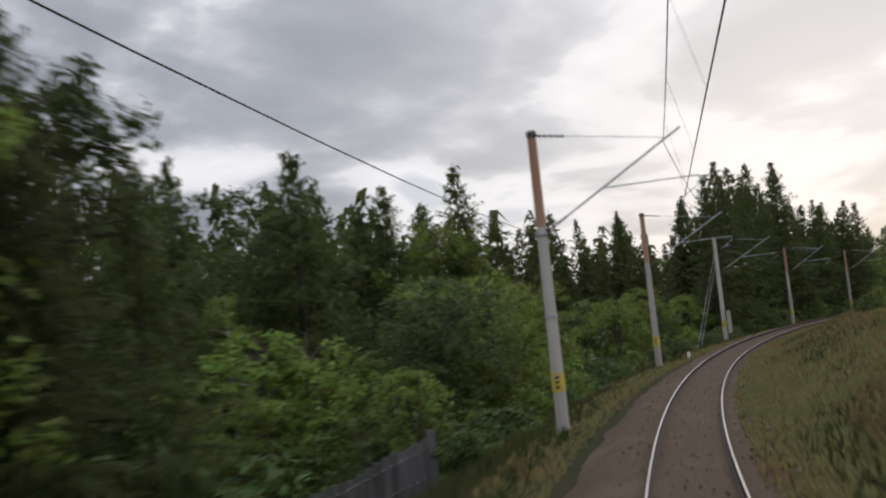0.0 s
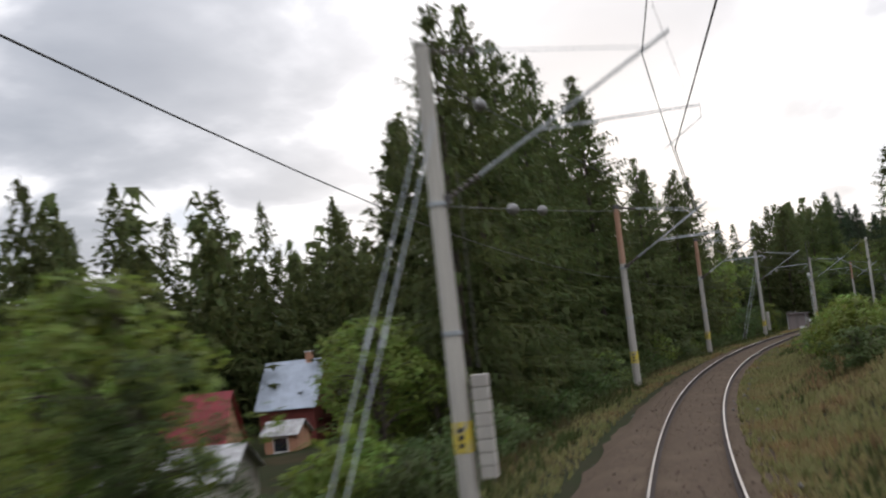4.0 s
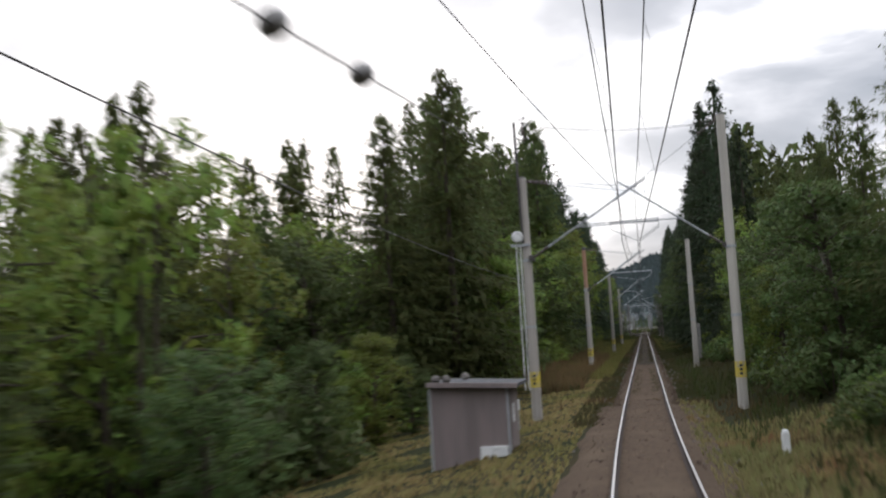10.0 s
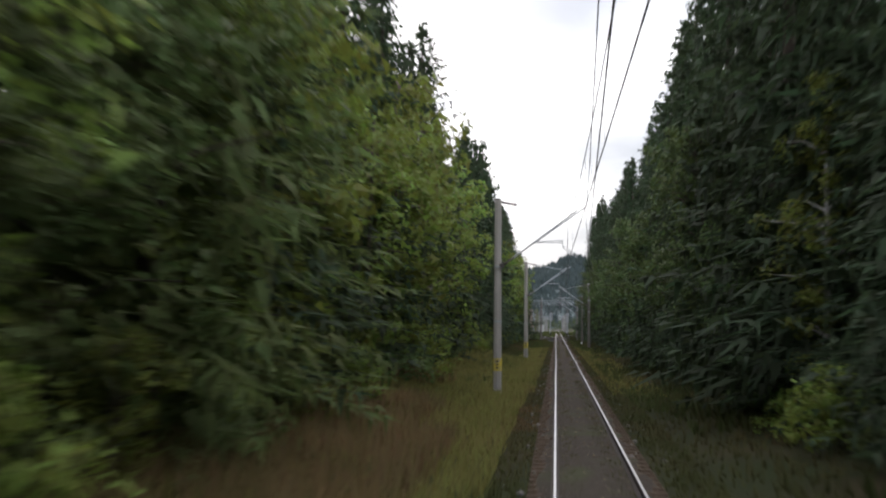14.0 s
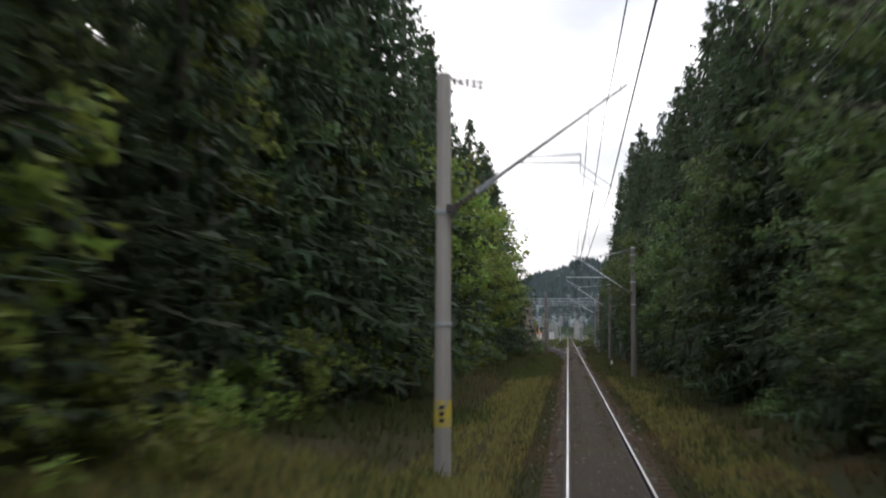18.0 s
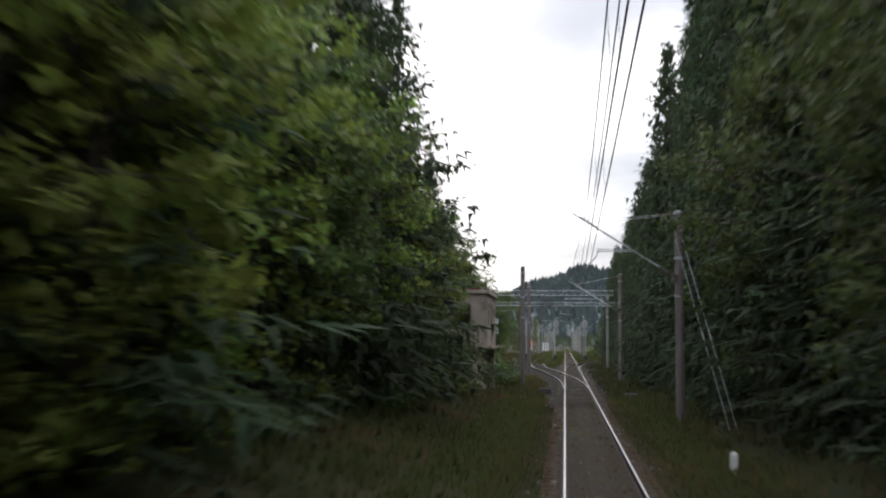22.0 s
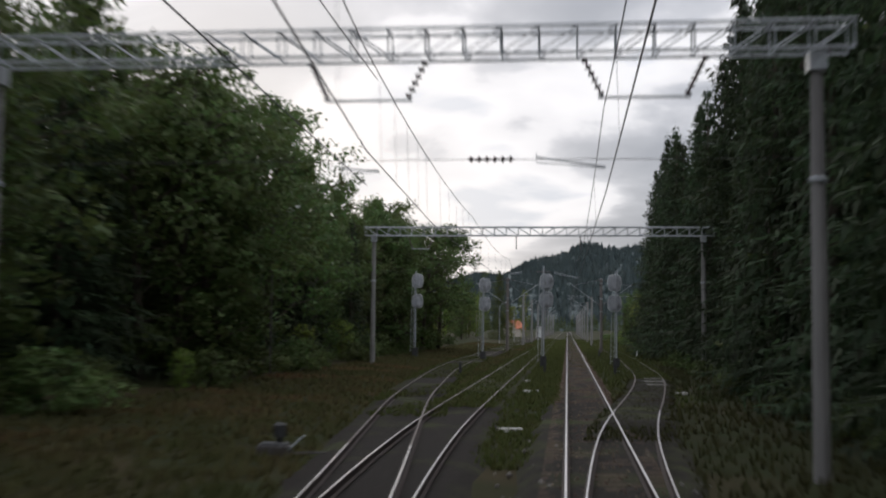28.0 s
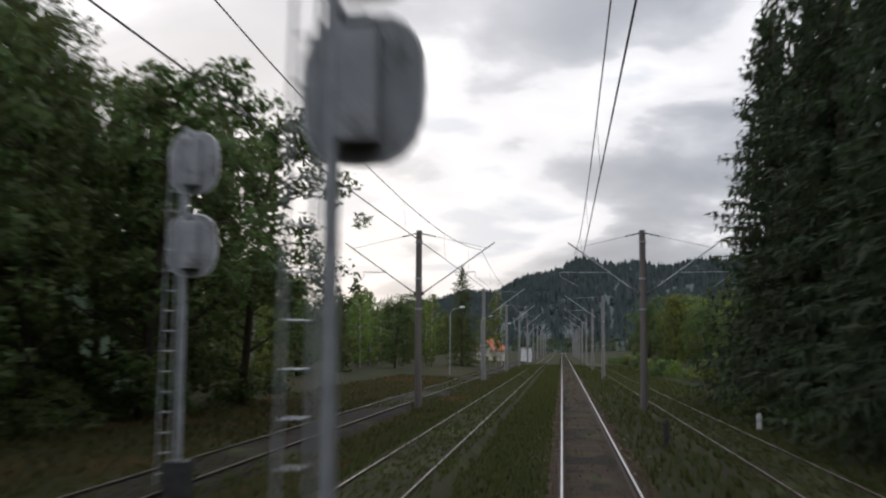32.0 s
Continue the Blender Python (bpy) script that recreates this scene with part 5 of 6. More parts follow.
# tensioning gear hanging over the second track
gear = thing("section_insulator", stand(508, -2.85, 6.7), "dark hanging section insulator and fittings in the overhead wires", "insulator")
part("frame", Solid().tube([(-0.45, 0, 0), (0.45, 0, 0), (0.45, 0.5, -0.1), (-0.45, 0.5, -0.1), (-0.45, 0, 0)], 0.03, 5), M_STEELDARK, gear)
part("insulator", insulator((0, 0, 1.2), (0, 0, 0.45), 5, 0.09), M_INSUL, gear, "ribbed brown insulator")
part("hanger", Solid().tube([(0, 0, 0.45), (-0.2, 0.1, 0.05), (0.2, 0.3, -0.1), (0, 0, -0.65)], 0.03, 5), M_STEELDARK, gear)
for x in (-0.45, 0.45):
    part("clamp", Solid().box(x - 0.07, x + 0.07, -0.06, 0.06, -0.18, 0.14), M_STEELDARK, gear)


def gantry(s, lat0, lat1, z0, z1, hangers, label):
    """A lattice portal across the tracks on two concrete columns."""
    g = thing("portal_gantry", stand(s, 0, 0), label, "gantry", "portal gantries")
    for x in (lat0 + 0.65, lat1 - 0.75):
        b = float(land(s, x))
        c = part("column", Solid().lathe((x, 0, 0), (0, 0, 1), [(b - 0.4, 0.19), (4, 0.165), (z0 - 0.35, 0.14)], 8), M_CONCRETE_GREY, g, "grey concrete column")
        part("column_head", Solid().box(x - 0.19, x + 0.19, -0.2, 0.2, z0 - 0.42, z0 - 0.005), M_STEEL, c, "steel head bracket")
        part("clamp_band", Solid().lathe((x, 0, 0), (0, 0, 1), [(5.9, 0.165), (5.92, 0.20), (6.02, 0.20), (6.04, 0.165)], 8), M_STEEL, c)
    for y in (-0.3, 0.3):
        for z in (z0 + 0.03, z1 - 0.03):
            part("chord", Solid().box(lat0, lat1, y - 0.035, y + 0.035, z - 0.03, z + 0.03), M_STEEL, g, "galvanised chord angle")
    n = int((lat1 - lat0) / 0.83)
    step = (lat1 - lat0) / n
    for k in range(n + 1):
        x = min(lat1 - 0.03, max(lat0 + 0.03, lat0 + k * step))
        for y in (-0.3, 0.3):
            part("post", Solid().tube([(x, y, z0 + 0.05), (x, y, z1 - 0.05)], 0.02, 4), M_STEEL, g)
            if k < n:
                up = (k < n / 2)
                za, zb = (z1 - 0.05, z0 + 0.05) if up else (z0 + 0.05, z1 - 0.05)
                part("diagonal", Solid().tube([(x, y, za), (x + step, y, zb)], 0.017, 4), M_STEEL, g)
        part("cross_tie", Solid().tube([(x, -0.3, z1 - 0.04), (x, 0.3, z1 - 0.04)], 0.016, 4), M_STEEL, g)
    for x, w in hangers:
        if w > 0:
            bar = part("hanger_bar", Solid().tube([(x - w - 0.1, 0, z0 - 0.92), (x + w + 0.1, 0, z0 - 0.92)], 0.03, 6), M_STEEL, g, "suspended tube")
            for q in (-1, 1):
                part("insulator", insulator((x + q * (w + 0.42), 0, z0 - 0.02), (x + q * w, 0, z0 - 0.9), 6, 0.085), M_INSUL, bar, "ribbed brown insulator")
        else:
            part("insulator", insulator((x, 0, z0 - 0.02), (x, 0, z0 - 0.95), 5, 0.06), M_INSUL, g, "ribbed brown insulator")
    return g


gantry(529.4, -14.7, 5.3, 8.72, 9.38, [(-5.2, 0.9), (0.92, 0.9)], "grey lattice steel portal over four tracks on concrete columns")
gantry(580.9, -15.25, 9.4, 9.2, 9.86, [(-11.2, 0.55), (-4.35, 0.0), (0.15, 0.0)], "second grey lattice steel portal on concrete columns")
for s, l0, l1, z, arms in ((529.5, -14.0, 4.5, 6.47, ((-1.42, 0.04, 0.09, -0.18), (-5.79, -0.19, -4.92, -0.24))), (581.0, -14.5, 8.6, 6.68, ((-1.66, 0.0, 0.03, -0.43), (-3.94, 0.0, -4.8, -0.15)))):
    w_ = thing("cross_span_wire", stand(s, 0, z), "cross-span wire with long insulator and steady arms", "wire")
    part("strand", Solid().tube([(l0, 0, -0.05), (-2.6, 0, 0.0), (l1, 0, -0.03)], 0.008, 5), M_WIRE, w_)
    part("insulator", insulator((-2.95, 0, 0), (-1.9, 0, 0), 6, 0.075), M_INSUL, w_, "ribbed brown insulator")
    for xa, za, xb, zb in arms:
        arm = part("steady_arm", Solid().tube([(xa, 0, za), (xb, 0, zb)], 0.02, 5), M_STEEL, w_, "light steady arm tube")
        part("arm_bracket", Solid().tube([(xa, 0, za + 0.08), (xa, 0, za - 0.12), (xb, 0, zb - 0.03)], 0.012, 5), M_STEEL, arm)

# ---- structures and things beside the line, in the order the train meets them

# board fence below the embankment
fence = thing("board_fence", stand(31.0, -8.2, 0, 0), "weathered grey board fence on the slope below the line", "fence")
r = random.Random(21)
for k in range(46):
    u = k / 45
    x, y = -10.0 * u ** 1.1, 6.5 - 11.5 * u
    s_, l_ = 31.0 + y, -8.2 + x
    z = float(land(s_, l_)) - 0.1
    hgt = 1.75 + r.uniform(-0.05, 0.08) + (0.25 if k == 0 else 0)
    part("board", Solid().box(x - 0.125, x + 0.125, y - 0.02, y + 0.02, z, z + hgt, None), M_FENCE, fence)
for zz in (0.5, 1.35):
    pts = [(-10.0 * u ** 1.1, 6.55 - 11.5 * u, float(land(37.5 - 11.5 * u, -8.2 - 10.0 * u ** 1.1)) + zz) for u in np.linspace(0, 1, 10)]
    part("rail", Solid().tube(pts, 0.045, 4), M_FENCE, fence)


def house(name, m, w, d, wall_h, roof_h, wall_mat, roof_mat, label, windows=(), over=0.35, chimney=None):
    """A gabled house: ridge along local x; front wall faces -y."""
    h = thing(name, m, label, "house")
    wall = Solid().box(-w / 2, w / 2, -d / 2, d / 2, -0.6, wall_h)
    part("wall", wall, wall_mat, h)
    for q in (-1, 1):
        gable = Solid().plate([(-d / 2, wall_h), (d / 2, wall_h), (0, wall_h + roof_h)], -0.06, 0.06)
        g = part("gable", gable, wall_mat, h)
        g.matrix_local = Matrix.Translation((q * (w / 2 - 0.08), 0, 0)) @ Matrix.Rotation(radians(90), 4, "Z")
        p = Solid()
        y0, z0 = q * (d / 2 + over), wall_h - over * roof_h / (d / 2)
        for t in (0.0, 0.09):
            p.v += [(-w / 2 - over, y0, z0 + t), (w / 2 + over, y0, z0 + t), (w / 2 + over, 0, wall_h + roof_h + t), (-w / 2 - over, 0, wall_h + roof_h + t)]
        p.f += [(3, 2, 1, 0), (4, 5, 6, 7), (0, 1, 5, 4), (1, 2, 6, 5), (2, 3, 7, 6), (3, 0, 4, 7)]
        roof = part("roof", p, roof_mat, h)
        if q < 0:
            for k in range(int(w / 0.6)):
                x = -w / 2 + 0.3 + k * 0.6
                part("seam", Solid().tube([(x, y0, z0 + 0.10), (x, 0, wall_h + roof_h + 0.10)], 0.02, 4), roof_mat, roof)
    for x, z, ww, hh in windows:
        win = part("window", Solid().box(x - ww / 2, x + ww / 2, -d / 2 - 0.05, -d / 2 + 0.05, z, z + hh), M_WHITE, h, "painted window frame")
        part("pane", Solid().box(x - ww / 2 + 0.12, x + ww / 2 - 0.12, -d / 2 - 0.07, -d / 2 - 0.03, z + 0.12, z + hh - 0.12), M_GLASS, win, "dark glass pane")
        part("sill", Solid().box(x - ww / 2 - 0.06, x + ww / 2 + 0.06, -d / 2 - 0.14, -d / 2 - 0.02, z - 0.06, z), M_WHITE, win)
    if chimney is not None:
        c = part("chimney", Solid().box(chimney - 0.3, chimney + 0.3, -0.3, 0.3, wall_h, wall_h + roof_h + 0.8), M_WALLPINK, h, "brick chimney")
        part("chimney_cap", Solid().box(chimney - 0.38, chimney + 0.38, -0.38, 0.38, wall_h + roof_h + 0.8, wall_h + roof_h + 0.9), M_WHITE, c)
    return h


house("house", stand(169, -47.5, -6.0, 8), 6.0, 6.5, 4.2, 4.2, M_WALLRED, M_ROOFGREY, "house with steep grey sheet roof and dark red walls", chimney=1.6, windows=((-1.5, 1.2, 1.3, 1.3),))
house("garden_house", stand(160.5, -43.2, -6.5, 8), 3.2, 3.0, 2.6, 1.0, M_WALLPINK, M_ROOFLIGHT, "small salmon-coloured annex with one window", windows=((0.0, 0.9, 1.5, 1.4),))
house("house", stand(150, -44.0, -6.6, 12), 5.2, 5.0, 3.0, 4.2, M_WALLPINK, M_ROOFRED, "low house with a steep dark red sheet roof")
house("house", stand(124.5, -27.5, -5.6, 14), 7.2, 6.0, 2.9, 1.4, M_WALLCREAM, M_ROOFLIGHT, "white-walled cottage with a worn pale roof", windows=((1.8, 1.0, 1.0, 1.0),))
house("house", stand(150, -76.0, -6.0, 10), 8.0, 6.0, 3.0, 2.4, M_WALLCREAM, M_ROOFORANGE, "distant house with orange roof among the trees")
house("house", stand(120, -62.0, -6.0, 0), 8.0, 6.0, 3.0, 1.6, M_WALLCREAM, M_ROOFLIGHT, "distant pale house half hidden by bushes")

# lineside hut
hut = thing("relay_hut", stand(212.3, -4.68, -0.38, 0), "brown clad lineside hut with flat felt roof", "hut")
part("body", Solid().box(-1.05, 1.05, -1.15, 1.15, -0.9, 1.78), M_CLADDING, hut)
for x in (-1.055, 1.055):
    part("corner_post", Solid().box(x - 0.03, x + 0.03, -1.18, -1.12, -0.8, 1.78), M_STEEL, hut, "pale corner angle")
roof_m = Matrix.Rotation(radians(3.0), 4, "Y")
rf = part("roof", Solid().box(-1.17, 1.25, -1.35, 1.4, 1.80, 1.89, roof_m), M_FELT, hut, "dark felt roof with pale edging")
part("roof_edge", Solid().box(-1.19, 1.27, -1.385, -1.352, 1.78, 1.91, roof_m), M_CLADDING, rf)
for x, y in ((-0.9, -0.9), (-0.6, -0.95), (-0.3, 0.4)):
    part("stone_weight", Solid().lathe((x, y, 1.93), (0, 0, 1), [(0, 0.07), (0.06, 0.13), (0.14, 0.11), (0.2, 0.04)], 7), M_STONE, rf, "stone weighing the roof down")
part("door", Solid().box(1.052, 1.085, -0.7, 0.15, -0.2, 1.55), M_CLADDING, hut)
part("notice", Solid().box(1.086, 1.10, -0.45, -0.1, 0.75, 1.25), M_WHITE, hut, "white notice plate")
part("base_sheet", Solid().box(0.25, 1.0, -1.22, -1.16, -0.28, 0.20), M_WHITE, hut, "white sheet leaning on the wall")
# switchgear on the mast beside the hut
box = thing("switch_cabinet", foot(219.0, -4.5), "pale grey switch cabinet on legs beside a mast", "cabinet")
part("cabinet_body", Solid().box(-0.25, 0.25, -0.18, 0.18, 0.75, 1.10), M_WHITE, box)
for x in (-0.2, 0.2):
    part("leg", Solid().box(x - 0.03, x + 0.03, -0.05, 0.05, -0.2, 0.75), M_STEEL, box)
drv = thing("mast_switch", stand(221, -3.85, 0), "motor switch with drum and drive rods on the mast", "switch gear")
part("drum", Solid().lathe((-0.28, -0.3, 6.2), (0, 1, 0), [(0, 0.16), (0.05, 0.22), (0.3, 0.22), (0.35, 0.16)], 12), M_WHITE, drv, "white drum")
part("bracket", Solid().box(-0.55, 0.15, -0.22, 0.0, 5.85, 5.95), M_STEEL, drv)
part("upright", Solid().tube([(-0.1, -0.15, 6.0), (-0.16, -0.15, 10.4), (0.25, -0.15, 10.55)], 0.05, 6), M_STEELDARK, drv)
part("insulator", insulator((0.14, -0.15, 10.4), (0.2, -0.15, 9.7), 5, 0.07), M_INSUL, drv)
for x in (-0.34, -0.2):
    part("drive_rod", Solid().tube([(x, -0.22, 0.7), (x, -0.22, 5.9)], 0.022, 5), M_WHITE, drv, "pale drive rod")


def marker_post(s, lat, h, mat, label, w=0.17):
    p = thing("marker_post", foot(s, lat), label, "marker post", "marker posts")
    part("post", Solid().box(-w / 2, w / 2, -0.06, 0.06, -0.25, h * 0.86), mat, p)
    part("post_head", Solid().lathe((0, 0, h * 0.86), (0, 0, 1), [(0, w * 0.5), (h * 0.09, w * 0.42), (h * 0.14, w * 0.2)], 8), mat, p)


marker_post(208, 3.0, 0.62, M_WHITE, "short white distance post in the grass")
marker_post(72, -3.05, 0.45, M_WHITE, "leaning white distance post on the ballast shoulder")
marker_post(422.2, 3.25, 0.55, M_WHITE, "white distance post by the rails")
marker_post(620, 6.6, 0.6, M_WHITE, "white post beside the siding")
marker_post(700, 9.5, 0.6, M_WHITE, "white post beside the siding")
marker_post(604, -17.2, 1.6, M_STEEL, "thin grey post on the bank", 0.07)

# abandoned signal box: two storeys, upper one wider, empty window openings
tower = thing("signal_box", stand(460.2, -5.45, 0.0), "derelict two-storey signal box with grey-brown peeling render and empty openings", "building")
W, D = 4.6, 7.7
Z0, Z1, Z2 = -0.5, 2.55, 5.75


def wall_with_holes(name, length, z0, z1, holes, m, mat, thick=0.3):
    """A wall along local x with rectangular openings right through."""
    xs = sorted({0.0, length, *[h[0] for h in holes], *[h[1] for h in holes]})
    zs = sorted({z0, z1, *[h[2] for h in holes], *[h[3] for h in holes]})
    b, known = Solid(), {}

    def corner(i, j, k):
        if (i, j, k) not in known:
            known[(i, j, k)] = len(b.v)
            b.v.append(tuple(m @ Vector((xs[i], thick * j, zs[k]))))
        return known[(i, j, k)]

    solid = {(i, k) for i in range(len(xs) - 1) for k in range(len(zs) - 1)
             if not any(h[0] <= xs[i] and xs[i + 1] <= h[1] and h[2] <= zs[k] and zs[k + 1] <= h[3] for h in holes)}
    for i, k in solid:
        b.f.append((corner(i, 0, k), corner(i + 1, 0, k), corner(i + 1, 0, k + 1), corner(i, 0, k + 1)))
        b.f.append((corner(i + 1, 1, k), corner(i, 1, k), corner(i, 1, k + 1), corner(i + 1, 1, k + 1)))
        for (di, dk), (p, q) in {(-1, 0): ((i, k), (i, k + 1)), (1, 0): ((i + 1, k + 1), (i + 1, k)), (0, -1): ((i + 1, k), (i, k)), (0, 1): ((i, k + 1), (i + 1, k + 1))}.items():
            if (i + di, k + dk) not in solid:
                b.f.append((corner(p[0], 0, p[1]), corner(q[0], 0, q[1]), corner(q[0], 1, q[1]), corner(p[0], 1, p[1])))
    return part(name, b, mat, tower)


front = Matrix.Translation((-W, 0, 0))
track_side = Matrix.Translation((0, 0, 0)) @ Matrix.Rotation(radians(90), 4, "Z")
wall_with_holes("front_wall_upper", W - 0.302, Z1, Z2, [(2.45, 3.6, 3.6, 5.12)], front, M_RENDER)
wall_with_holes("front_wall_lower", W - 0.35, Z0, Z1, [(3.1, 3.65, -0.4, 1.45)], front @ Matrix.Translation((0, 0.06, 0)), M_RENDER)
wall_with_holes("track_wall_upper", D, Z1, Z2, [(0.6, 1.95, 3.55, 5.15), (2.95, 4.75, 2.9, 5.15), (5.8, 7.15, 3.6, 5.1)], track_side, M_RENDER)
wall_with_holes("track_wall_lower", 4.2, Z0, Z1, [(1.4, 2.3, 0.8, 1.9)], Matrix.Translation((-0.35, 0.36, 0)) @ Matrix.Rotation(radians(90), 4, "Z"), M_RENDER)
wall_with_holes("back_wall", W - 0.302, Z0, Z2, [], front @ Matrix.Translation((0, D - 0.3, 0)), M_RENDER)
wall_with_holes("far_wall", D - 0.604, Z0, Z2, [], Matrix.Translation((-W + 0.3, 0.302, 0)) @ Matrix.Rotation(radians(90), 4, "Z"), M_RENDER)
part("corner_pillar", Solid().box(-0.34, -0.04, 7.05, 7.6, Z0, Z1 - 0.12), M_RENDER, tower, "pale corner pillar")
part("floor_slab", Solid().box(-W - 0.1, 0.28, -0.16, D + 0.5, Z1 - 0.12, Z1 + 0.02), M_RENDER, tower, "projecting concrete ledge")
part("inner_wall", Solid().box(-W + 0.4, -0.5, 3.9, 4.05, Z1 + 0.03, Z2 - 0.02), M_RENDER, tower)
rf = part("roof", Solid().box(-W - 0.12, 0.12, -0.12, D + 0.12, Z2 + 0.01, Z2 + 0.22), M_RENDER, tower, "flat roof slab with crumbling edge")
rr = random.Random(8)
for k in range(26):
    x, y = rr.uniform(-W, 0.05), rr.choice([-0.1, rr.uniform(0, D)])
    part("rubble", Solid().box(x - rr.uniform(0.1, 0.35), x + rr.uniform(0.1, 0.3), y, y + rr.uniform(0.1, 0.4), Z2 + 0.22, Z2 + rr.uniform(0.26, 0.42)), M_FELT if k % 2 else M_WALLRED, rf, "loose brick and moss on the roof")
for x0, x1, z0, z1 in ((-1.4, -0.5, -0.3, 1.1), (-2.6, -1.6, 0.9, 1.8), (-1.0, -0.4, 1.1, 1.6)):
    out = [(x0 + (x1 - x0) * (0.5 + 0.5 * math.cos(a) * rr.uniform(0.45, 1.0)), z0 + (z1 - z0) * (0.5 + 0.5 * math.sin(a) * rr.uniform(0.45, 1.0))) for a in np.linspace(0, 6.283, 23)[:-1]]
    part("plaster_patch", Solid().plate(out, 0.045, 0.06), M_BAREPATCH, tower, "pale patch where the render has fallen")
for x0, x1 in ((2.95, 3.0), (3.82, 3.88), (4.7, 4.75)):
    part("window_post", Solid().box(-0.2, -0.1, x0, x1, 2.92, 5.14), M_RENDER, tower)

# colour-light signals seen from behind, on ladder masts


def oval(w, h, n=20):
    return [((abs(math.cos(a)) ** 0.7) * math.copysign(w / 2, math.cos(a)), (abs(math.sin(a)) ** 0.7) * math.copysign(h / 2, math.sin(a))) for a in (2 * math.pi * k / n for k in range(n))]


def signal(s, lat, z_low, z_high, tip, head_x, label, wide=0.98, post_turn=0.0):
    g = thing("light_signal", stand(s, lat, 0.0), label, "signal", "station signals")
    b = float(land(s, lat))
    part("foundation", Solid().box(-0.24, 0.24, -0.24, 0.24, b - 0.3, b + 0.85), M_INK, g, "black painted foundation")
    part("post", Solid().tube([(0, 0, b + 0.85), (0, 0, tip)], 0.07, 8), M_STEEL, g, "pale grey tubular post")
    lad = part("ladder", Solid().tube([(-0.42, -0.05, b + 0.4), (-0.30, -0.05, z_high)], 0.02, 4), M_STEEL, g, "narrow steel ladder")
    part("ladder_side", Solid().tube([(-0.16, -0.05, b + 0.4), (-0.10, -0.05, z_high)], 0.02, 4), M_STEEL, lad)
    for k in range(15):
        z = b + 0.6 + k * (z_high - b - 0.8) / 15
        u = (z - b - 0.4) / (z_high - b - 0.4)
        part("rung", Solid().tube([(-0.42 + 0.12 * u, -0.05, z), (-0.16 + 0.06 * u, -0.05, z)], 0.013, 4), M_STEEL, lad)
    for z in (z_low, z_high):
        h = part("signal_head", Solid().plate([(x + head_x, q + z) for x, q in oval(wide, 1.22)], 0.10, 0.14), M_SIGNALBACK, g, "oval grey backplate")
        part("plate_rim", Solid().tube([(x + head_x, 0.12, q + z) for x, q in oval(wide + 0.02, 1.24) + [oval(wide + 0.02, 1.24)[0]]], 0.022, 5), M_WHITE, h, "pale rim")
        part("lamp_case", Solid().box(head_x - 0.16, head_x + 0.16, -0.14, 0.10, z - 0.46, z + 0.46), M_SIGNALBACK, h)
        for dz in (-0.3, 0.0, 0.3):
            part("lamp_hood", Solid().lathe((head_x, 0.14, z + dz), (0, 1, 0), [(0, 0.11), (0.2, 0.11), (0.26, 0.10)], 10), M_INK, h)
    part("bracket", Solid().box(min(0, head_x) - 0.04, max(0, head_x) + 0.04, 0.02, 0.10, z_low + 0.55, z_low + 0.63), M_STEEL, g)
    return g


signal(587.3, -2.55, 4.86, 6.22, 7.45, 0.22, "grey light signal on a ladder mast beside the running line")
signal(585.2, 2.86, 4.58, 6.1, 7.0, -0.12, "grey light signal at the edge of the siding, seen from behind")
signal(599.0, -8.1, 4.75, 6.4, 7.1, 0.12, "grey light signal between station tracks, seen from behind")
signal(599.0, -14.15, 4.95, 6.75, 7.6, 0.15, "grey light signal at the forest edge, seen from behind")

# point machines, slabs and small trackside things


def point_machine(s, lat, label, tall=False):
    p = thing("point_machine", stand(s, lat, -0.42), label, "point machine", "point machines")
    part("case", Solid().box(-0.38, 0.38, -0.25, 0.25, 0.0, 0.30), M_STEELDARK, p)
    part("lid", Solid().box(-0.33, 0.33, -0.21, 0.21, 0.302, 0.36), M_FELT, p, "dull dark grey lid")
    part("rod", Solid().tube([(0.38, 0, 0.12), (1.3, 0, 0.16)], 0.03, 5), M_STEELDARK, p)
    if tall:
        part("lamp", Solid().lathe((0.1, 0.1, 0.36), (0, 0, 1), [(0, 0.09), (0.12, 0.09), (0.14, 0.16), (0.42, 0.16), (0.48, 0.06)], 8), M_INK, p, "black point lamp")
        part("lever", Solid().tube([(0.35, -0.1, 0.2), (0.75, -0.1, 0.55)], 0.03, 5), M_STEEL, p)


point_machine(463.0, -2.0, "dark point machine with grey lid beside the switch")
point_machine(457.4, 3.0, "dark point machine beside the switch")
point_machine(513.5, 2.2, "dark point machine beside the siding switch")
point_machine(513, -6.3, "dark point machine beside the loop switch")
point_machine(531.3, -7.7, "dark point lever with lamp beside the loop switch", True)


def slab(s, lat, w, d, h, mat, label, turn=0.0):
    b = thing("cover_slab", foot(s, lat, turn), label, "slab", "cover slabs")
    part("slab", Solid().box(-w / 2, w / 2, -d / 2, d / 2, -0.1, h), mat, b)


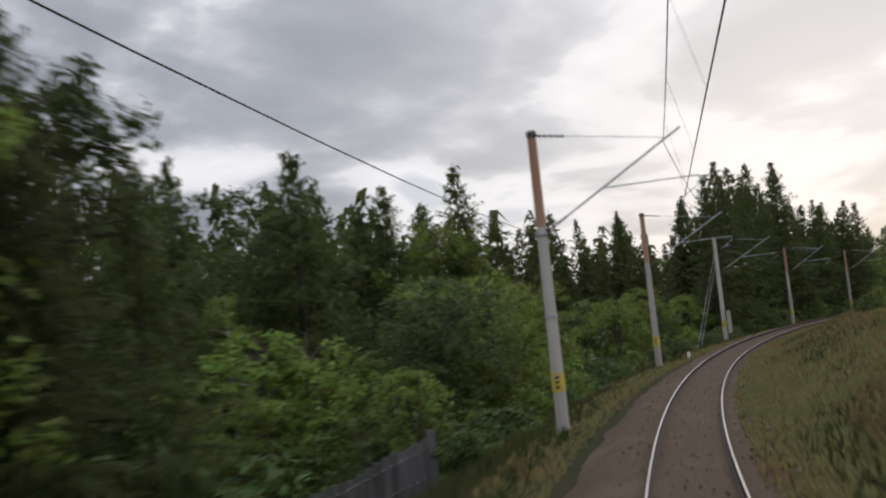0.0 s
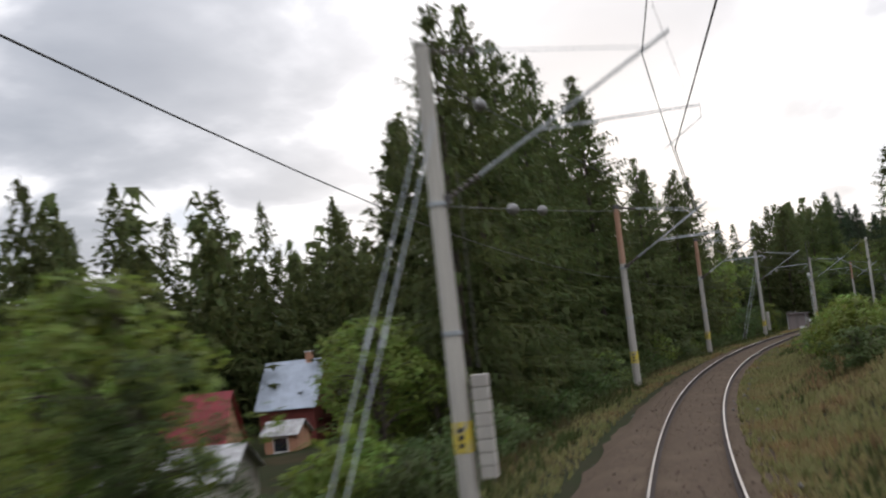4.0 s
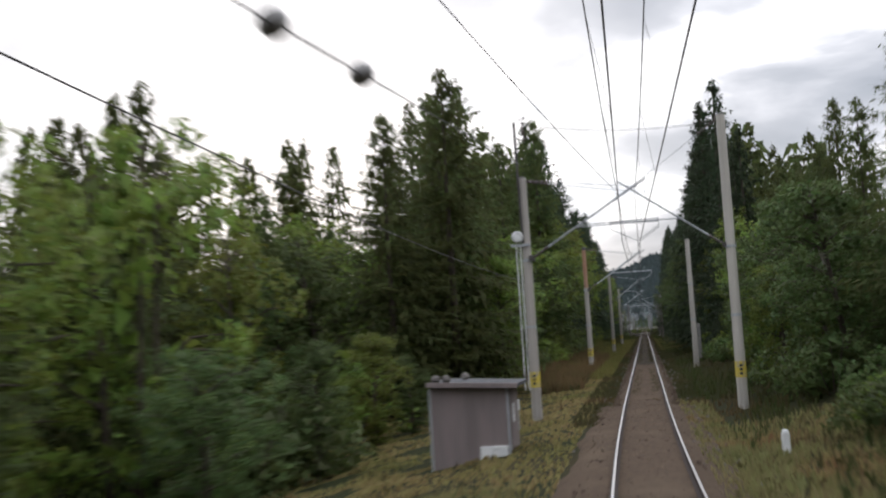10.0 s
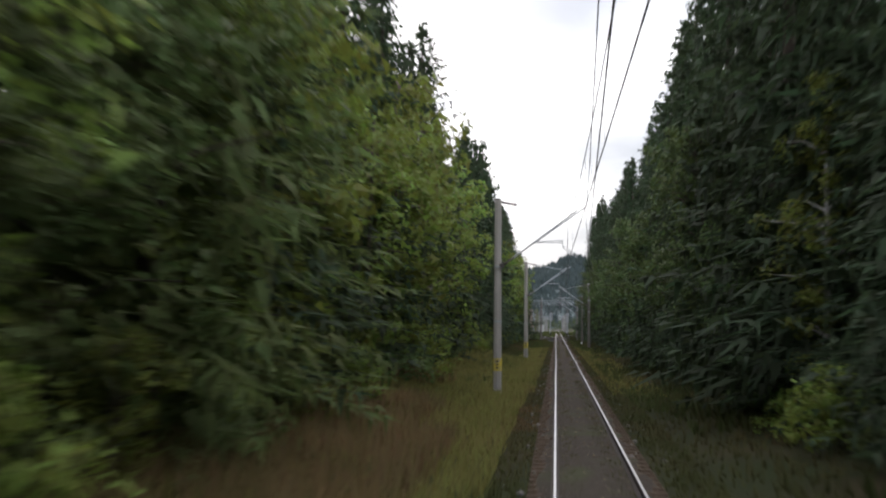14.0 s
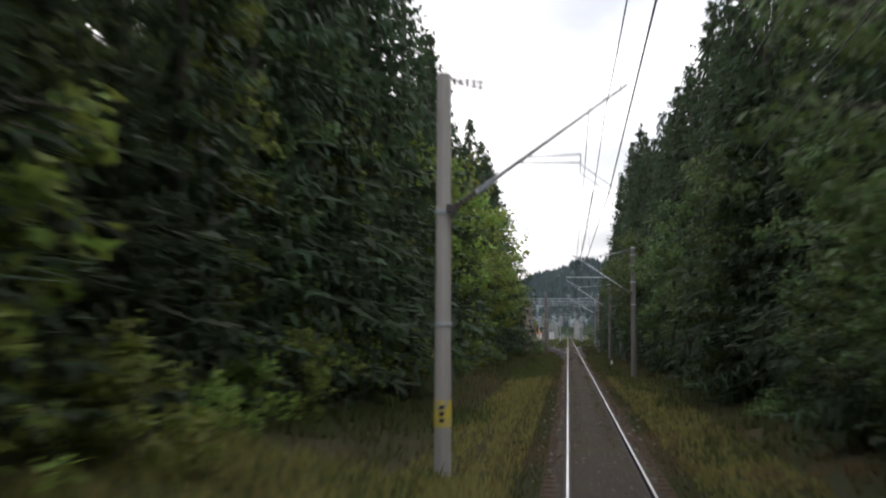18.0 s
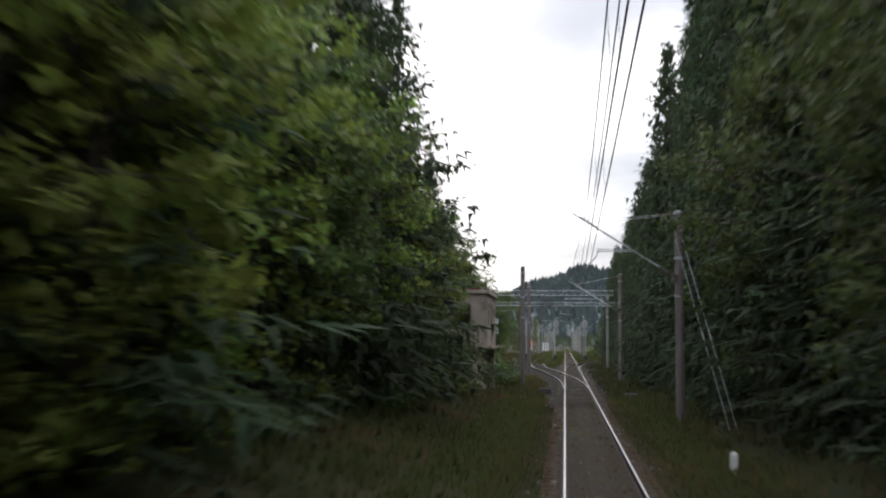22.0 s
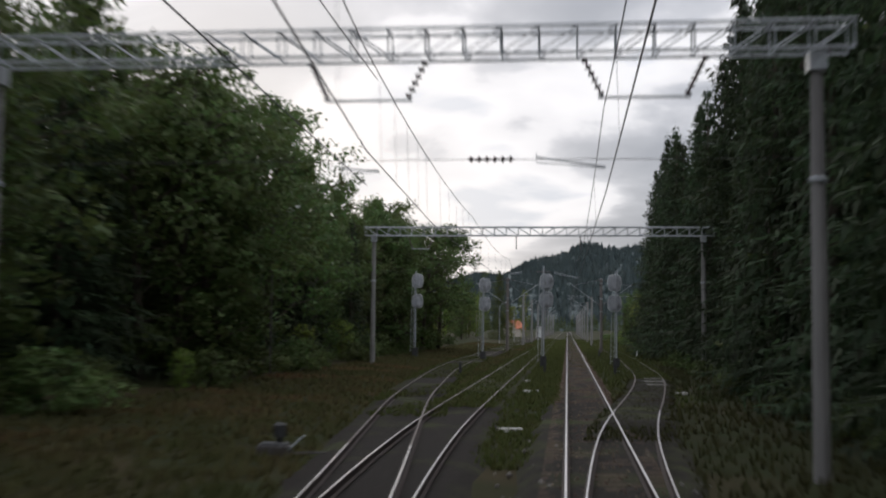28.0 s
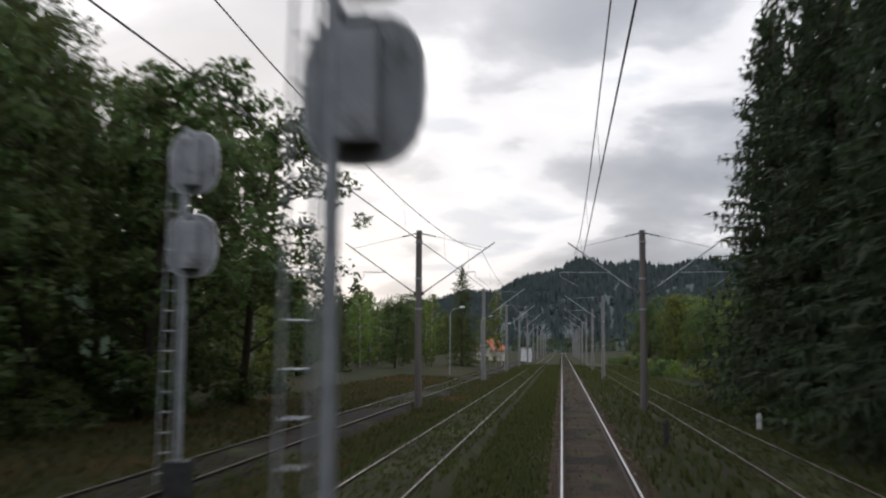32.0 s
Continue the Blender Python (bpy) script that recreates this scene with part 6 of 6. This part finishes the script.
for s, lat in ((538.7, -2.45), (556, -4.6 + 2.2), (559.5, -7.0), (580.3, 2.65), (566, -3.0), (556, 1.8 + 2.6)):
    slab(s, lat, 0.75, 0.45, 0.10, M_SLAB, "pale concrete cable slab in the grass", 8)
for s, lat, w in ((566.5, 4.0, 0.9), (563.6, 3.85, 1.1), (560.5, 3.75, 1.0)):
    slab(s, lat, w, 1.2, 0.235, M_PANEL, "worn concrete crossing panel between siding rails", 4)
for s, lat in ((570.5, -7.2), (576, -2.2), (574.5, 2.3), (612, 2.4)):
    marker_post(s, lat, 0.9, M_INK, "short black clearance post", 0.16)

# old white buildings, house and lamps at the far end of the station
hut2 = thing("station_hut", foot(800, -8.0), "small bright white station building", "building")
part("wall", Solid().box(-1.2, 0.9, -2, 2, -0.3, 3.2), M_WHITE, hut2)
part("roof", Solid().box(-1.5, 1.2, -2.4, 2.4, 3.202, 3.4), M_FELT, hut2)
part("door", Solid().box(-0.5, 0.3, -2.04, -1.99, -0.2, 1.9), M_WHITE, hut2)
house("house", foot(800, -15.5, 60), 4.6, 4.2, 2.4, 2.0, M_WALLCREAM, M_ROOFORANGE, "house with orange tiled roof behind garden trees")
plant("birch", 720, -9.6, 11.0, random.Random(31), 0.7)
plant("broad", 760, -14.0, 8.0, random.Random(33), 0.9)
plant("spruce", 735, -15.5, 15.0, random.Random(32), 1.0)
for s, lat in ((690, -12.5), (720, -11.5), (760, -11.0)):
    lamp = thing("street_lamp", foot(s, lat), "slim steel street lamp with curved arm", "lamp")
    part("pole", Solid().tube([(0, 0, -0.3), (0, 0, 6.4), (0.3, 0, 6.9), (1.1, 0, 7.1)], 0.05, 6), M_STEEL, lamp)
    part("lamp_head", Solid().lathe((1.0, 0, 7.1), (1, 0, 0.1), [(0, 0.05), (0.1, 0.11), (0.5, 0.10), (0.6, 0.04)], 8), M_WHITE, lamp)

lamp = thing("yard_lamp", foot(559.3, -15.9), "grey steel yard lamp with a pale head", "lamp")
top_z = 8.55 - float(land(559.3, -15.9))
part("pole", Solid().tube([(0, 0, -0.3), (0, 0, top_z - 0.5), (0.25, 0, top_z - 0.1), (0.8, 0, top_z + 0.1)], 0.05, 6), M_STEELDARK, lamp)
part("lamp_head", Solid().lathe((0.7, 0, top_z + 0.1), (1, 0, 0.3), [(0, 0.05), (0.1, 0.12), (0.6, 0.12), (0.75, 0.05)], 8), M_WHITE, lamp, "pale lamp housing")

# ---- grass, weeds and stones along the line


def tufts(name, s, lat, height, width, blades, mat, label, seed, z=None):
    """Tufts of leaning blades as one mesh."""
    rng = np.random.default_rng(seed)
    n = len(s)
    base = places(s, lat, land(s, lat) if z is None else z)
    out = []
    for k in range(blades):
        a = rng.uniform(0, 6.283, n)
        o = rng.uniform(0, 0.16, n) * width * 4
        root = base + np.stack([np.cos(a * 3) * o, np.sin(a * 3) * o, -0.05 + 0 * a], -1)
        h = height * rng.uniform(0.55, 1.25, n)
        lean = rng.uniform(0.1, 0.6, n) * h
        sd = np.stack([-np.sin(a), np.cos(a), 0 * a], -1) * (width * rng.uniform(0.7, 1.3, n))[:, None]
        tip = root + np.stack([np.cos(a) * lean, np.sin(a) * lean, h], -1)
        out.append(np.stack([root - sd, root + sd, tip], 1))
    tri = np.stack(out, 1).reshape(-1, 3, 3)
    up = np.tile(np.array([0.0, 0.0, 1.2]), (len(tri), 1))
    tri, nrm = face_out(tri, up)
    v, f = triangles(tri)
    lump(name, soften(array_mesh(name, v, f, mat), nrm), label, "grass", "stuff")


rng = np.random.default_rng(77)


def strip(n, s0, s1, a, b, power=1.0):
    s = rng.uniform(s0, s1, n)
    return s, a + (b - a) * rng.random(n) ** power


def patchy(s, lat, seed, keep):
    f = np.sin(s * 0.21 + seed) + np.sin(s * 0.083 + lat * 0.5 + seed * 2.3) + np.sin(lat * 1.1 - s * 0.37 + seed)
    m = f > keep
    return s[m], lat[m]


for side, inner in ((-1, 2.9), (1, 1.75)):
    s, l = strip(26000, -10, 460, side * inner, side * 8.5, 1.25)
    keep = (side > 0) | (s > 205) | (np.abs(l) > 3.3) | (rng.random(len(s)) < 0.25)
    keep &= ~((side < 0) & (s > 194) & (s < 236) & (rng.random(len(s)) < 0.85))
    keep &= ~((side > 0) & (s < 200) & (rng.random(len(s)) < 0.7))
    s, l = s[keep], l[keep]
    near = np.clip((np.abs(l) - inner) / 1.5, 0.35, 1.0)
    tufts("grass", s, l, 0.34 * near * (0.7 + 0.6 * rng.random(len(s))), 0.026, 4, M_GRASS, "long dry grass beside the track", 5 + side)
    if side > 0:
        s2, l2 = strip(40000, -5, 215, 1.7, 8.0)
        tufts("grass", s2, l2, 0.30, 0.07, 3, M_SLOPE, "soft olive grass on the slope", 8)
    s, l = patchy(*strip(12000, -10, 470, side * (inner + 0.4), side * 7.5), 1.5 + side, 0.0)
    m = (side > 0) | (s < 194) | (s > 236)
    s, l = s[m], l[m]
    tufts("weeds", s, l, 0.42, 0.05, 4, M_WEED, "green weeds and nettles beside the track", 15 + side)
s, l = strip(26000, 186, 246, -1.9, -14.0)
tufts("meadow", s, l, 0.13, 0.06, 3, M_MEADOW, "short mown grass on the bank by the hut", 27)
s, l = strip(9000, 20, 205, -2.7, -4.6)
tufts("grass", s, l, 0.22, 0.045, 3, M_SLOPE, "thin dry grass on the embankment shoulder", 28)
s, l = strip(9000, -5, 225, 1.15, 2.3)
tufts("grass", s, l, 0.16, 0.04, 3, M_SLOPE, "low olive weeds creeping onto the ballast", 33, np.where(l < 1.5, -0.24, -0.30))
s, l = strip(15000, 246, 345, -2.0, -7.6)
tufts("grass", s, l, 0.42, 0.035, 3, M_LUSH, "yellow-green long grass under the forest edge", 29)
s, l = strip(15000, 300, 456, 1.75, 4.2)
l = l * np.where(rng.random(len(l)) < 0.5, -1, 1)
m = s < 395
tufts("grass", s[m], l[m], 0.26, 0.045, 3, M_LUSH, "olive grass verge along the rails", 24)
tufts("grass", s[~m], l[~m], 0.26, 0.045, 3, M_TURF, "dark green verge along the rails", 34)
# in the shade of the cutting the grass creeps up to the rails and between them
s, l = strip(26000, 216, 456, 0.93, 2.4, 1.0)
l = l * np.where(rng.random(len(l)) < 0.5, -1, 1)
tufts("grass", s, l, 0.10 + 0.10 * (np.abs(l) - 0.9), 0.03, 4, M_GRASS, "grass creeping over the ballast edge", 25)
s, l = patchy(*strip(16000, 225, 450, -0.68, 0.68, 0.75), 0.9, -0.9)
l = np.where(np.abs(l) < 0.22, l + np.sign(l) * 0.36, l)
tufts("grass", s, l, 0.085, 0.022, 3, M_GRASS, "thin grass growing between the rails", 26, -0.18)
s, l = patchy(*strip(7000, 225, 300, -3.2, -7.5), 0.3, -0.4)
tufts("dry_weeds", s, l, 0.75, 0.035, 4, M_WEEDDRY, "rust-brown dry stalks on the bank", 31)
s, l = patchy(*strip(6000, 0, 150, 3.4, 7.5), 2.1, 0.5)
tufts("dry_weeds", s, l, 0.45, 0.04, 4, M_STRAW, "rust-brown dry stalks on the slope", 32)
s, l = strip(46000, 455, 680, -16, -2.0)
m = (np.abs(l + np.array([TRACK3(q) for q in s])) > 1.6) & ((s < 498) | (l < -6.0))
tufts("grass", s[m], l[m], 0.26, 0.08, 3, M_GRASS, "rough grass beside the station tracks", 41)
s, l = strip(18000, 530, 760, -3.7, -1.05)
tufts("weeds", s, l, 0.2, 0.05, 4, M_TURF, "green weeds between the station tracks", 42)
s, l = strip(12000, 545, 760, -7.7, -5.7)
m = np.abs(l + np.array([TRACK3(q) for q in s])) > 1.2
tufts("weeds", s[m], l[m], 0.2, 0.05, 4, M_TURF, "green weeds between the outer station tracks", 47)
s, l = strip(15000, 455, 760, 1.1, 9.0)
m = (s > 548) | (l > 1.7)
s, l = s[m], l[m]
m = (np.abs(l - np.array([TRACK4(q) for q in s])) > 1.2) | (s < 520)
# near: grass by the switches and forest foot, given the shade-darkened colour
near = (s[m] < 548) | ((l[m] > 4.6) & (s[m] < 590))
tufts("grass", s[m][near], l[m][near], 0.3, 0.04, 4, M_ROUGHSHADE, "rough grass beside the switches, coloured dark for the trees' shade", 43)
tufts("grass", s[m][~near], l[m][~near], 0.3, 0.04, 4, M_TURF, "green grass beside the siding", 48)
s, l = strip(6000, 585, 900, -1.3, 1.3)
m = np.abs(np.abs(l) - HALF) > 0.1
s, l = s[m], l[m]
tufts("weeds", s, l, 0.12, 0.03, 3, M_TURF, "low weeds growing between the rails", 44, -0.2)
s, l = strip(16000, 544, 760, -5.7, -3.3)
tufts("weeds", s, l, 0.13, 0.05, 3, M_TURF, "low weeds growing between the second track's rails", 45, -0.06)
s = rng.uniform(566, 740, 13000)
l = np.array([TRACK4(q) for q in s]) + rng.uniform(-1.25, 1.25, 13000)
tufts("weeds", s, l, 0.14, 0.05, 3, M_TURF, "weeds covering the siding", 46, -0.06)

s = rng.uniform(534, 570, 2600)
l = np.array([TRACK4(q) for q in s]) + rng.uniform(-1.2, 1.2, 2600)
tufts("weeds", s, l, 0.10, 0.035, 3, M_ROUGHSHADE, "sparse weeds on the siding ballast", 49, -0.07)
s = rng.uniform(540, 700, 9000)
l = -np.array([TRACK3(q) for q in s]) + rng.uniform(-1.5, 1.5, 9000)
s, l = patchy(s, l, 0.7, -0.3)
tufts("weeds", s, l, 0.13, 0.045, 3, M_TURF, "patches of weeds on the loop ballast", 50, -0.08)

# loose stones on the ballast shoulders
rng = np.random.default_rng(5)
n = 1500
s, l = rng.uniform(-10, 640, n), rng.uniform(0.95, 2.6, n) * np.where(rng.random(n) < 0.5, -1, 1)
c = places(s, l, np.where(np.abs(l) < 1.6, -0.20, -0.2 - (np.abs(l) - 1.6) * 0.35))
r = rng.uniform(0.03, 0.085, n)
shape = np.array([(1, 0, 0), (-1, 0.1, 0), (0, 1, 0.1), (0.1, -1, 0), (0, 0, 0.8), (0, 0, -0.8)])
tris = np.array([(0, 2, 4), (2, 1, 4), (1, 3, 4), (3, 0, 4), (2, 0, 5), (1, 2, 5), (3, 1, 5), (0, 3, 5)])
v = (c[:, None, :] + shape[None] * r[:, None, None] * rng.uniform(0.7, 1.3, (n, 6, 1))).reshape(-1, 3)
f = (np.arange(n)[:, None, None] * 6 + tris[None]).reshape(-1, 3)
lump("loose_stones", array_mesh("loose_stones", v, f, M_STONE), "loose pale ballast stones beside the rails", "stones", "stuff")

n = 11000
s, l = rng.uniform(-5, 560, n), rng.uniform(-1.5, 1.5, n)
ok = (np.abs(np.abs(l) - HALF) > 0.09) & ((s < 225) | (np.abs(l) < 1.0))
s, l = s[ok], l[ok]
n = len(s)
tilt_s = np.radians(CANT) * np.interp(s, S_TAB, K_TAB) / 0.003
c = places(s, l, -0.175 - l * np.sin(tilt_s))
r = rng.uniform(0.02, 0.05, n)
v = (c[:, None, :] + shape[None] * r[:, None, None] * rng.uniform(0.6, 1.4, (n, 6, 1))).reshape(-1, 3)
f = (np.arange(n)[:, None, None] * 6 + tris[None]).reshape(-1, 3)
lump("ballast_stones", array_mesh("ballast_stones", v, f, M_SCREE), "coarse brown ballast stones between the rails", "stones", "stuff")

# ---- sleepers: single pieces where the track is seen closest, the rest as one
sl = Solid().box(-1.25, 1.25, -0.12, 0.12, -0.30, -0.185)
sleeper_mesh = sl.mesh("sleeper", M_SLEEPER)


def sleeper_pose(s):
    c = cant(s)
    return stand(s, 0, 0) @ Matrix.Rotation(c, 4, "Y")


for k in range(300):
    ob = new("sleeper", sleeper_mesh)
    ob.matrix_world = sleeper_pose(442 + k * 0.62)
    ob.parent = main_track
rest = Solid()
for s in list(np.arange(-40, 441.6, 0.62)) + list(np.arange(628.5, 760, 0.62)):
    m = sleeper_pose(s)
    i = len(rest.v)
    rest.v += [tuple(m @ Vector(p)) for p in ((-1.25, -0.12, -0.3), (1.25, -0.12, -0.3), (1.25, 0.12, -0.3), (-1.25, 0.12, -0.3), (-1.25, -0.11, -0.187), (1.25, -0.11, -0.187), (1.25, 0.11, -0.187), (-1.25, 0.11, -0.187))]
    rest.f += [tuple(i + j for j in q) for q in ((0, 1, 5, 4), (1, 2, 6, 5), (2, 3, 7, 6), (3, 0, 4, 7), (4, 5, 6, 7))]
rows_ob = part("sleeper_rows", rest, M_SLEEPER, main_track)
tagged(rows_ob, "half-buried wooden sleepers of the running line", kind="stuff")
